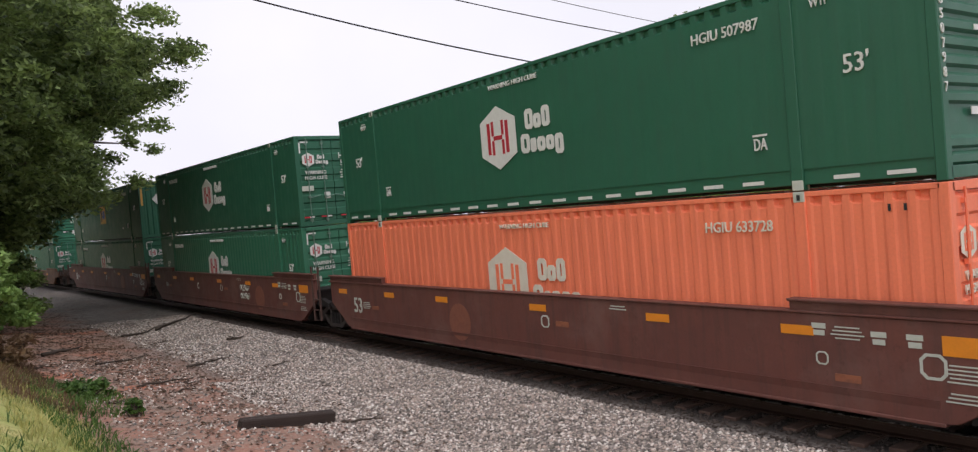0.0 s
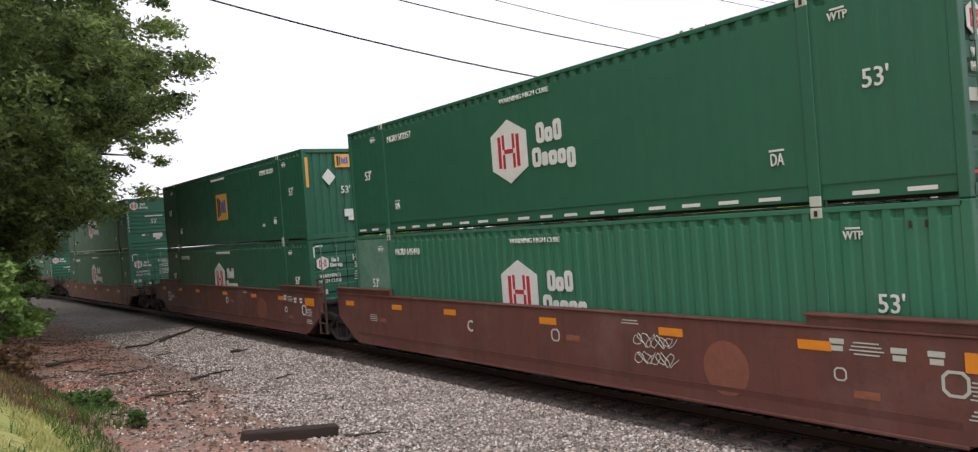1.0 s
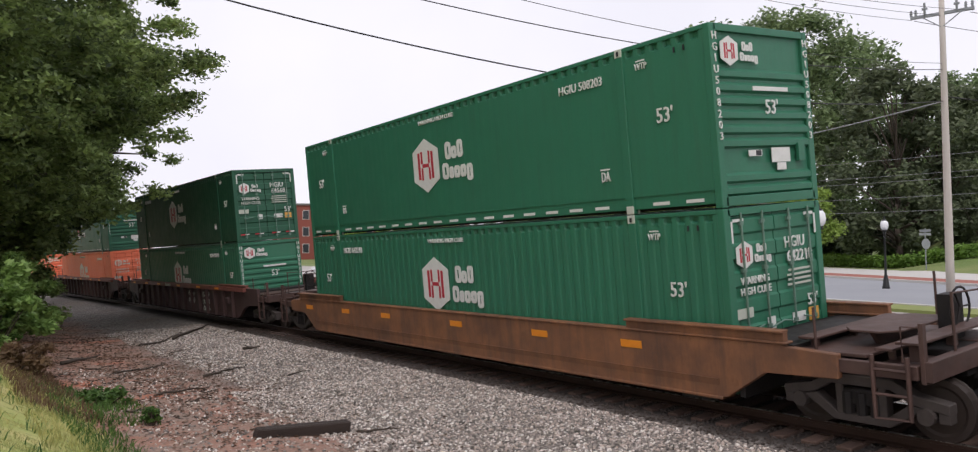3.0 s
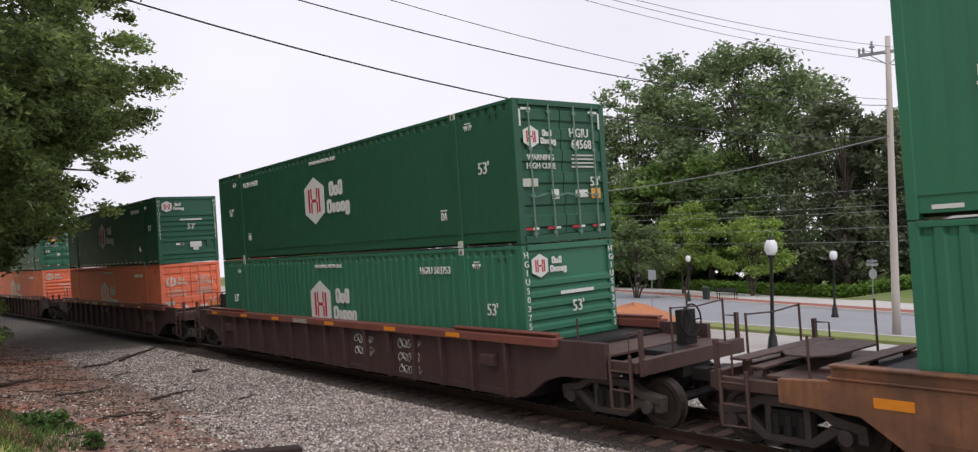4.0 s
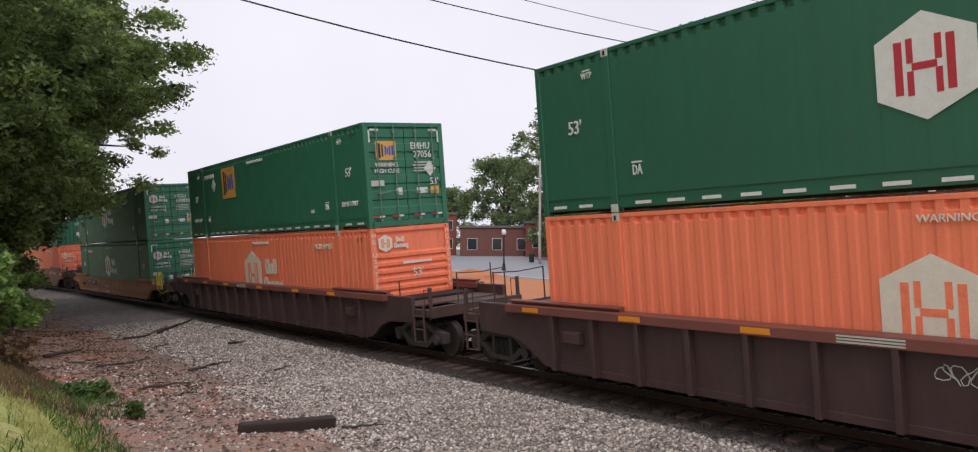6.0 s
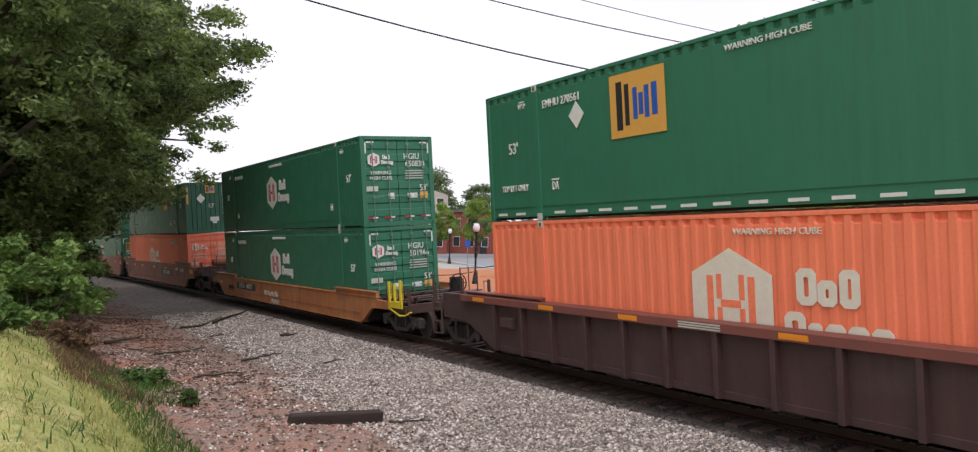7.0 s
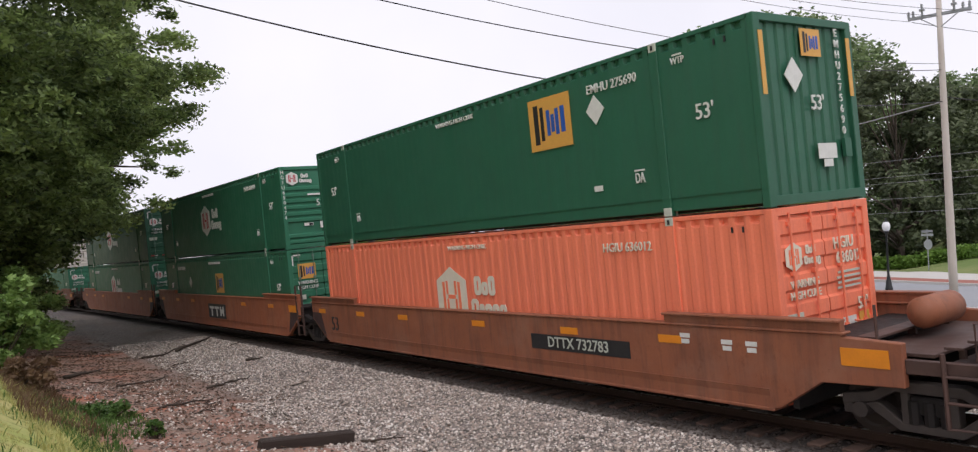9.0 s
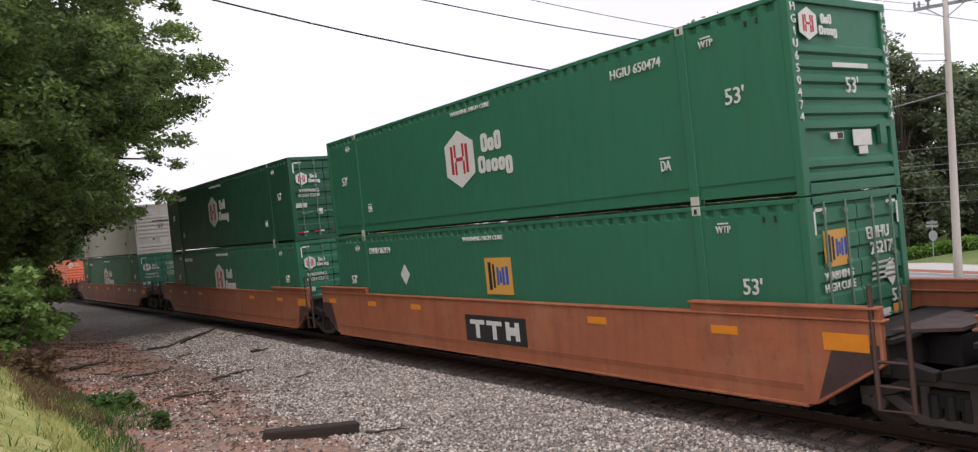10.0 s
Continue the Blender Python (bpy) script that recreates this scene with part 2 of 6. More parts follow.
LEAF_MAGNOLIA = leaf_material("magnolia_leaf", (0.035, 0.055, 0.028), (0.19, 0.23, 0.12))
LEAF_MYRTLE = leaf_material("myrtle_leaf", (0.12, 0.20, 0.035), (0.36, 0.50, 0.11))
LEAF_MUTED = leaf_material("muted_myrtle_leaf", (0.07, 0.12, 0.045), (0.20, 0.27, 0.10))
LEAF_HEDGE = leaf_material("hedge_leaf", (0.08, 0.17, 0.025), (0.24, 0.40, 0.07))
GRASS = leaf_material("grass_blade", (0.19, 0.24, 0.065), (0.64, 0.58, 0.24))
WEED = leaf_material("green_weed", (0.03, 0.08, 0.018), (0.13, 0.24, 0.05))
DRY_WEED = leaf_material("dry_weed", (0.10, 0.055, 0.035), (0.26, 0.17, 0.09))

globe = bpy.data.materials.new("milky_lamp_globe")
globe.use_nodes = True
globe.node_tree.nodes["Principled BSDF"].inputs["Base Color"].default_value = (0.75, 0.76, 0.78, 1)
globe.node_tree.nodes["Principled BSDF"].inputs["Roughness"].default_value = 0.2


def bent(y):
    """The track axis's offset in x at y."""
    y = max(-150.0, min(260.0, y))
    return -y * y * KAPPA / 2


def ground_z(x, y):
    u = x - bent(y)
    near = [(-400, 6.0), (-60, 2.6), (-20, 1.6), (-13, 1.25), (-11.2, 1.1), (-10.2, 0.55), (-9.5, 0.2), (-8.6, 0.04), (-6.5, -0.06),
            (-4.4, -0.05), (-2.3, 0.10), (-1.6, 0.17), (0, 0.30), (1.4, 0.42), (2.0, 0.33), (3.4, 0.30)]
    if u <= 3.4:
        pts = near
        for (a, za), (b, zb) in zip(pts, pts[1:]):
            if u <= b:
                k = max(0.0, (u - a) / (b - a))
                z = za + (zb - za) * k
                break
        if u < -8.6 and y > 16:
            z -= min(0.35, (y - 16) * 0.02) * min(1, (-8.6 - u) / 2)
        return z
    z = 0.25 + 0.018 * min(u, 160) + 0.014 * max(-20, min(y, 160))
    d, a = math.hypot(x - EYE[0], y), math.degrees(math.atan2(x - EYE[0], y))
    if a > 62 and d > 66:
        z += min(1, (d - 66) / 40) * min(1, (a - 62) / 4) * 5.0
    return z


def far_place(angle, distance):
    """A spot beyond the track by its bearing from the viewer (degrees from +y towards +x) and distance."""
    a = radians(angle)
    x, y = EYE[0] + distance * math.sin(a), distance * math.cos(a)
    return x, y, ground_z(x, y)


def track_pose(s, side=0.0, up=0.0):
    """The pose of a thing riding the track at arc length s, side metres off the axis and up above the rail heads."""
    a = KAPPA * s
    x, y = -(1 - math.cos(a)) / KAPPA, math.sin(a) / KAPPA
    return (Matrix.Translation((x, y, RAIL_Z - 0.0015 * s)) @ Matrix.Rotation(a, 4, "Z") @ Matrix.Rotation(-LEAN, 4, "Y")
            @ Matrix.Translation((side, 0, up)))


# ---- mesh helpers ----
def box(bm, x0, x1, y0, y1, z0, z1):
    v = [bm.verts.new(p) for p in ((x0, y0, z0), (x1, y0, z0), (x1, y1, z0), (x0, y1, z0),
                                   (x0, y0, z1), (x1, y0, z1), (x1, y1, z1), (x0, y1, z1))]
    for f in ((3, 2, 1, 0), (4, 5, 6, 7), (0, 1, 5, 4), (1, 2, 6, 5), (2, 3, 7, 6), (3, 0, 4, 7)):
        bm.faces.new([v[i] for i in f])


def prism(bm, outline, axis, lo, hi):
    """An outline of (a, b) pairs pushed from lo to hi along an axis; a, b are the two other axes in order."""
    def at(a, b, c):
        return {"x": (c, a, b), "y": (a, c, b), "z": (a, b, c)}[axis]
    p = [bm.verts.new(at(a, b, lo)) for a, b in outline]
    q = [bm.verts.new(at(a, b, hi)) for a, b in outline]
    n = len(outline)
    for i in range(n):
        bm.faces.new((p[i], p[(i + 1) % n], q[(i + 1) % n], q[i]))
    bm.faces.new(p[::-1])
    bm.faces.new(q)


def tube(bm, a, b, r0, r1=None, sides=8):
    """A tapered round bar from a to b."""
    r1 = r0 if r1 is None else r1
    a, b = Vector(a), Vector(b)
    rot = (b - a).to_track_quat("Z", "Y").to_matrix()
    rings = []
    for c, r in ((a, r0), (b, r1)):
        rings.append([bm.verts.new(c + rot @ Vector((r * math.cos(t), r * math.sin(t), 0)))
                      for t in (2 * math.pi * i / sides for i in range(sides))])
    for i in range(sides):
        bm.faces.new((rings[0][i], rings[0][(i + 1) % sides], rings[1][(i + 1) % sides], rings[1][i]))
    bm.faces.new(rings[0][::-1])
    bm.faces.new(rings[1])


def pipe(bm, pts, radii, sides=6):
    """A round bar along a bent path."""
    pts = [Vector(p) for p in pts]
    rings = []
    for i, p in enumerate(pts):
        d = (pts[min(i + 1, len(pts) - 1)] - pts[max(i - 1, 0)]).normalized()
        rot = d.to_track_quat("Z", "Y").to_matrix()
        r = radii[i] if isinstance(radii, (list, tuple)) else radii
        rings.append([bm.verts.new(p + rot @ Vector((r * math.cos(t), r * math.sin(t), 0))) for t in (2 * math.pi * k / sides for k in range(sides))])
    for a, b in zip(rings, rings[1:]):
        for k in range(sides):
            bm.faces.new((a[k], a[(k + 1) % sides], b[(k + 1) % sides], b[k]))
    bm.faces.new(rings[0][::-1])
    bm.faces.new(rings[-1])


def lathe(bm, profile, sides=14, centre=(0, 0, 0)):
    """A turned shape about z from (radius, height) pairs."""
    rings = [[bm.verts.new((centre[0] + max(r, 0.001) * math.cos(2 * math.pi * i / sides),
                            centre[1] + max(r, 0.001) * math.sin(2 * math.pi * i / sides), centre[2] + z)) for i in range(sides)] for r, z in profile]
    for p, q in zip(rings, rings[1:]):
        for i in range(sides):
            bm.faces.new((p[i], p[(i + 1) % sides], q[(i + 1) % sides], q[i]))
    bm.faces.new(rings[0][::-1])
    bm.faces.new(rings[-1])


def mesh_of(name, bm, mat, bevel=0.0, smooth=False):
    bmesh.ops.recalc_face_normals(bm, faces=bm.faces)
    if bevel:
        bmesh.ops.bevel(bm, geom=bm.edges[:], offset=bevel, segments=1, affect="EDGES", clamp_overlap=True)
    me = bpy.data.meshes.new(name)
    bm.to_mesh(me)
    bm.free()
    me.materials.append(mat)
    if smooth:
        me.polygons.foreach_set("use_smooth", [True] * len(me.polygons))
    return me


def part(name, bm, mat, parent, label="", bevel=0.0, smooth=False, at=None):
    """One mesh under a thing or a part; bm may be a finished mesh that several parts share."""
    me = bm if isinstance(bm, bpy.types.Mesh) else mesh_of(name, bm, mat, bevel, smooth)
    ob = new(name, me)
    ob.parent = parent
    if at is not None:
        ob.matrix_basis = at
    if label:
        ob["label"] = label
    return ob


def thing(name, label, category, group="", m=None):
    ob = tagged(new(name), label, category, group)
    if m is not None:
        ob.matrix_basis = m
    return ob


CACHE = {}


def cached(key, build, mat, bevel=0.0, smooth=False):
    """A mesh that is built once for its key and material."""
    full = (key, mat.name)
    if full not in CACHE:
        bm = bmesh.new()
        build(bm)
        CACHE[full] = mesh_of(key if isinstance(key, str) else str(key[0]), bm, mat, bevel, smooth)
    return CACHE[full]


def quads(name, verts, faces, mat, smooth=False):
    """A mesh from numpy arrays: verts (n, 3), faces (m, 3 or 4)."""
    me = bpy.data.meshes.new(name)
    n, k = faces.shape
    me.vertices.add(len(verts))
    me.vertices.foreach_set("co", np.ascontiguousarray(verts, dtype=np.float32).ravel())
    me.loops.add(n * k)
    me.loops.foreach_set("vertex_index", np.ascontiguousarray(faces, dtype=np.int32).ravel())
    me.polygons.add(n)
    me.polygons.foreach_set("loop_start", np.arange(0, n * k, k, dtype=np.int32))
    me.update(calc_edges=True)
    me.validate()
    me.materials.append(mat)
    if smooth:
        me.polygons.foreach_set("use_smooth", [True] * n)
    return me


WORDS = {}


def words(text):
    """Lettering one unit high with the built-in font, centred, as a thin mesh in the xy plane."""
    if text not in WORDS:
        cu = bpy.data.curves.new("lettering", "FONT")
        cu.body, cu.align_x, cu.align_y, cu.size, cu.extrude, cu.resolution_u = text, "CENTER", "CENTER", 1.4, 0.01, 2
        cu.offset = 0.008
        ob = new("lettering", cu)
        bpy.context.view_layer.update()
        WORDS[text] = bpy.data.meshes.new_from_object(ob.evaluated_get(bpy.context.evaluated_depsgraph_get()))
        bpy.data.objects.remove(ob)
    return WORDS[text]


ON_SIDE = Matrix(((0, 0, -1, 0), (-1, 0, 0, 0), (0, 1, 0, 0), (0, 0, 0, 1)))
ON_END = Matrix(((1, 0, 0, 0), (0, 0, -1, 0), (0, 1, 0, 0), (0, 0, 0, 1)))


def lettering(text, height, mat, parent, where, facing, squeeze=0.9, name="lettering"):
    me = words(text)
    key = (text, mat.name)
    if key not in CACHE:
        CACHE[key] = me.copy()
        CACHE[key].materials.clear()
        CACHE[key].materials.append(mat)
    return part(name, CACHE[key], mat, parent, at=Matrix.Translation(where) @ facing @ Matrix.Diagonal((height * squeeze, height, 1, 1)))


def plate(name, w, h, mat, parent, where, facing, label="", deep=0.006):
    """A thin rectangle of marking film or plate, proud of its surface."""
    me = cached(("plate", w, h, deep), lambda bm: box(bm, -w / 2, w / 2, -h / 2, h / 2, -deep, deep), mat)
    return part(name, me, mat, parent, label, at=Matrix.Translation(where) @ facing)


def outline_plate(name, pts, mat, parent, where, facing, label="", deep=0.006):
    me = cached(("outline", tuple(pts), deep), lambda bm: prism(bm, pts, "z", -deep, deep), mat)
    return part(name, me, mat, parent, label, at=Matrix.Translation(where) @ facing)


def foliage(name, clumps, count, size, mat, seed, flat=0.6, droop=0.0):
    """Many small leaf blades set about clumps of (centre, radii)."""
    rng = np.random.default_rng(seed)
    c = np.array([k[0] for k in clumps], dtype=float)
    r = np.array([k[1] for k in clumps], dtype=float)
    weight = (r.prod(axis=1) ** (2 / 3))
    pick = rng.choice(len(c), count, p=weight / weight.sum())
    d = rng.normal(size=(count, 3))
    d /= np.linalg.norm(d, axis=1)[:, None]
    rad = rng.uniform(0.05, 1.0, count) ** 0.55 * (1 + rng.normal(0, 0.20, count))
    p = c[pick] + d * r[pick] * rad[:, None]
    p[:, 2] -= droop * rng.random(count)
    a = rng.normal(size=(count, 3))
    a[:, 2] *= flat
    a /= np.linalg.norm(a, axis=1)[:, None]
    b = rng.normal(size=(count, 3))
    b -= (b * a).sum(1)[:, None] * a
    b /= np.linalg.norm(b, axis=1)[:, None]
    s = size * rng.uniform(0.6, 1.35, count)[:, None]
    n = np.cross(a, b)
    v = np.stack([p - a * s, p + b * s * 0.45 + n * s * 0.12, p + a * s, p - b * s * 0.45 + n * s * 0.12], axis=1).reshape(-1, 3)
    f = np.arange(count * 4).reshape(-1, 4)
    return quads(name, v, f, mat)


def tree(label, x, y, z, height, spread, bare, leaves, leaf, mat, seed, group="", trunk_r=0.3, stems=1, clump_n=40, lean=(0, 0), category="tree", squash=1.0, clump=(0.16, 0.30), thick=(0.55, 0.85)):
    rng = random.Random(seed)
    t = thing("tree", label, category, group, pose(x, y, z))
    trunk = bmesh.new()
    for k in range(stems):
        off = (0, 0) if stems == 1 else (rng.uniform(-0.35, 0.35), rng.uniform(-0.35, 0.35))
        p, r = Vector((off[0] * 0.4, off[1] * 0.4, -0.2)), trunk_r
        top = height * 0.72
        n = 7
        for i in range(n):
            q = Vector((off[0] * (i + 1) * 0.9 + lean[0] * (i + 1) / n + rng.uniform(-0.12, 0.12) * trunk_r * 4,
                        off[1] * (i + 1) * 0.9 + lean[1] * (i + 1) / n + rng.uniform(-0.12, 0.12) * trunk_r * 4, top * (i + 1) / n))
            tube(trunk, p, q, r, r * 0.80, 9)
            p, r = q, r * 0.80
    part("trunk", trunk, BARK, t, smooth=True)
    clumps = []
    mid = bare + (height - bare) * 0.5
    for i in range(clump_n):
        a, h = rng.uniform(0, 2 * math.pi), rng.uniform(0, 1)
        bulge = math.sin(math.pi * (0.20 + 0.72 * h)) ** 0.6
        rr = spread * bulge * math.sqrt(rng.uniform(0.12, 1.0))
        c = (lean[0] * h + rr * math.cos(a), lean[1] * h + rr * math.sin(a) * squash, bare + (height - bare) * (0.06 + 0.88 * h))
        k = spread * rng.uniform(*clump)
        clumps.append((c, (k, k, k * rng.uniform(*thick))))
    for c, r in clumps[::max(2, clump_n // 24)]:
        root = Vector((lean[0] * 0.4, lean[1] * 0.4, min(height * 0.7, max(bare * 0.8, c[2] * rng.uniform(0.45, 0.7)))))
        bend = root.lerp(Vector(c), 0.5) + Vector((0, 0, rng.uniform(0, 0.08) * height))
        bm = bmesh.new()
        pipe(bm, [root, root.lerp(bend, 0.5) + Vector((0, 0, 0.1)), bend, bend.lerp(Vector(c), 0.6), c], [trunk_r * k for k in (0.34, 0.28, 0.2, 0.12, 0.04)])
        part("limb", bm, BARK, t, smooth=True)
    crown = part("crown", foliage("crown", clumps, leaves, leaf, mat, seed), mat, t)
    crown["kind"] = "stuff"
    return t


# ---- ground: one sheet to the horizon, zones by distance from the track ----
def ground_material():
    m = bpy.data.materials.new("trackside_ground")
    m.use_nodes = True
    nt = m.node_tree
    b = nt.nodes["Principled BSDF"]
    co = nt.nodes.new("ShaderNodeTexCoord").outputs["Object"]
    off = nt.nodes.new("ShaderNodeAttribute")
    off.attribute_name = "offset"

    def noise_at(s, detail=5.0, rough=0.6):
        n = nt.nodes.new("ShaderNodeTexNoise")
        n.inputs["Scale"].default_value, n.inputs["Detail"].default_value, n.inputs["Roughness"].default_value = s, detail, rough
        nt.links.new(co, n.inputs["Vector"])
        return n.outputs["Fac"]

    def math_(op, a, c):
        n = nt.nodes.new("ShaderNodeMath")
        n.operation = op
        for i, val in enumerate((a, c)):
            if isinstance(val, (int, float)):
                n.inputs[i].default_value = val
            else:
                nt.links.new(val, n.inputs[i])
        return n.outputs[0]

    def step(v, lo, hi):
        n = nt.nodes.new("ShaderNodeMapRange")
        n.interpolation_type = "SMOOTHSTEP"
        n.inputs["From Min"].default_value, n.inputs["From Max"].default_value = lo, hi
        nt.links.new(v, n.inputs["Value"])
        return n.outputs[0]

    def mix(fac, a, c):
        n = nt.nodes.new("ShaderNodeMix")
        n.data_type = "RGBA"
        for sock, val in ((n.inputs[0], fac), (n.inputs[6], a), (n.inputs[7], c)):
            if isinstance(val, tuple):
                sock.default_value = (*val, 1)
            elif isinstance(val, (int, float)):
                sock.default_value = val
            else:
                nt.links.new(val, sock)
        return n.outputs[2]

    stones = nt.nodes.new("ShaderNodeTexVoronoi")
    stones.inputs["Scale"].default_value = 19.0
    nt.links.new(co, stones.inputs["Vector"])
    tone = nt.nodes.new("ShaderNodeSeparateColor")
    nt.links.new(stones.outputs["Color"], tone.inputs[0])
    gravel = mix(tone.outputs[0], (0.13, 0.115, 0.10), (0.40, 0.36, 0.33))
    gravel = mix(step(noise_at(0.6), 0.45, 0.7), gravel, (0.25, 0.20, 0.17))
    gap = step(stones.outputs["Distance"], 0.45, 0.85)
    gravel = mix(gap, gravel, (0.07, 0.06, 0.055))
    soil = mix(step(noise_at(1.1), 0.35, 0.7), (0.34, 0.175, 0.125), (0.26, 0.19, 0.15))
    soil = mix(step(noise_at(3.2, 6.0), 0.54, 0.68), soil, (0.15, 0.095, 0.075))
    soil = mix(step(noise_at(14.0), 0.50, 0.72), soil, (0.38, 0.31, 0.26))
    soil = mix(step(noise_at(0.35, 3.0), 0.55, 0.68), soil, (0.42, 0.15, 0.085))
    turf = mix(step(noise_at(0.9), 0.4, 0.65), (0.37, 0.41, 0.12), (0.53, 0.48, 0.20))
    turf = mix(step(noise_at(4.0), 0.52, 0.66), turf, (0.22, 0.27, 0.075))
    lot = mix(step(noise_at(0.25), 0.35, 0.65), (0.46, 0.44, 0.42), (0.36, 0.33, 0.30))
    lawn = mix(step(noise_at(0.3), 0.4, 0.65), (0.13, 0.19, 0.05), (0.20, 0.23, 0.08))
    u = math_("ADD", off.outputs["Fac"], math_("MULTIPLY", math_("SUBTRACT", noise_at(0.45, 4.0), 0.5), 2.6))
    u2 = math_("ADD", off.outputs["Fac"], math_("MULTIPLY", math_("SUBTRACT", noise_at(1.5, 4.0), 0.5), 0.8))
    col = mix(step(u2, -9.7, -9.2), turf, soil)
    col = mix(step(u, -6.9, -4.7), col, gravel)
    # oily bed tone, also darkened in colour for the shade under the train
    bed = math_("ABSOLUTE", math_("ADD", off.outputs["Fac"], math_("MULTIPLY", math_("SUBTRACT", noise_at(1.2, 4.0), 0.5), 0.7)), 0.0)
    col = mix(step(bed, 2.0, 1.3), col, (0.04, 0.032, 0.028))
    col = mix(step(u, 2.6, 3.6), col, lot)
    col = mix(step(u, 30.0, 34.0), col, lawn)
    nt.links.new(col, b.inputs["Base Color"])
    b.inputs["Roughness"].default_value = 0.95
    bp = nt.nodes.new("ShaderNodeBump")
    bp.inputs["Strength"].default_value, bp.inputs["Distance"].default_value = 0.7, 0.03
    nt.links.new(math_("ADD", math_("MULTIPLY", stones.outputs["Distance"], -1.0), noise_at(9.0)), bp.inputs["Height"])
    nt.links.new(bp.outputs[0], b.inputs["Normal"])
    return m


def build_ground():
    us = [-2500, -700, -200, -90, -50, -32, -24, -20, -17] + list(np.arange(-15, 4.01, 0.22)) + \
         [5, 6.5, 8, 10, 13, 16, 20, 25, 30, 36, 43, 50, 58, 66, 75, 85, 97, 110, 130, 160, 220, 400, 900, 2800]
    ys = [-2500, -700, -250, -120, -60, -35, -20, -12, -8] + list(np.arange(-6, 46, 0.4)) + \
         [48, 51, 54, 58, 62, 67, 72, 78, 85, 93, 102, 112, 125, 140, 160, 185, 220, 260, 320, 450, 800, 2800]
    verts, off = [], []
    for y in ys:
        for u in us:
            x = u + bent(y)
            z = ground_z(x, y)
            if -16 < u < -2.2 and -10 < y < 60:
                z += 0.10 * noise.noise(Vector((x * 0.5, y * 0.5, 0))) + 0.035 * noise.noise(Vector((x * 2.1, y * 2.1, 3)))
            verts.append((x, y, z))
            off.append(u)
    nu = len(us)
    i = np.arange(len(us) - 1)[None, :] + nu * np.arange(len(ys) - 1)[:, None]
    i = i.ravel()
    me = quads("ground", np.array(verts), np.stack([i, i + 1, i + 1 + nu, i + nu], axis=1), ground_material(), smooth=True)
    at = me.attributes.new("offset", "FLOAT", "POINT")
    at.data.foreach_set("value", np.array(off, dtype=np.float32))
    tagged(new("ground", me), "grey ballast, red clay soil and dry grass bank beside the track", "ground", kind="structure")


build_ground()


def stone_field(name, spots, size, mat, label):
    """Loose broken stones, one joined mesh of small irregular lumps."""
    rng = np.random.default_rng(5)
    n = len(spots)
    base = np.array([(1, 0, 0), (-1, 0, 0), (0, 1, 0), (0, -1, 0), (0, 0, 1), (0, 0, -1)], dtype=float)
    tri = np.array([(0, 2, 4), (2, 1, 4), (1, 3, 4), (3, 0, 4), (2, 0, 5), (1, 2, 5), (3, 1, 5), (0, 3, 5)])
    s = size * rng.uniform(0.55, 1.25, (n, 1, 1))
    v = base[None] * rng.uniform(0.55, 1.2, (n, 6, 1)) + rng.normal(0, 0.16, (n, 6, 3))
    a, e = rng.uniform(0, 2 * math.pi, n), rng.uniform(-0.8, 0.8, n)
    ca, sa, ce, se = np.cos(a), np.sin(a), np.cos(e), np.sin(e)
    zero, one = np.zeros(n), np.ones(n)
    rz = np.stack([np.stack([ca, -sa, zero], 1), np.stack([sa, ca, zero], 1), np.stack([zero, zero, one], 1)], 1)
    rx = np.stack([np.stack([one, zero, zero], 1), np.stack([zero, ce, -se], 1), np.stack([zero, se, ce], 1)], 1)
    v = np.einsum("nij,nkj->nki", rz @ rx, v * s * np.array([1.0, 0.85, 0.7])) + np.asarray(spots)[:, None, :]
    f = (tri[None] + 6 * np.arange(n)[:, None, None]).reshape(-1, 3)
    me = quads(name, v.reshape(-1, 3), f, mat)
    return tagged(new(name, me), label, "gravel", kind="stuff")


def stone_material():
    m = bpy.data.materials.new("broken_ballast_stone")
    m.use_nodes = True
    nt = m.node_tree
    b = nt.nodes["Principled BSDF"]
    g = nt.nodes.new("ShaderNodeNewGeometry")
    r = nt.nodes.new("ShaderNodeValToRGB")
    els = r.color_ramp.elements
    els[0].color, els[1].color = (0.10, 0.09, 0.082, 1), (0.82, 0.78, 0.73, 1)
    e = els.new(0.5)
    e.color = (0.38, 0.33, 0.29, 1)
    e = els.new(0.72)
    e.color = (0.50, 0.40, 0.34, 1)
    nt.links.new(g.outputs["Random Per Island"], r.inputs["Fac"])
    nt.links.new(r.outputs[0], b.inputs["Base Color"])
    b.inputs["Roughness"].default_value = 0.85
    return m


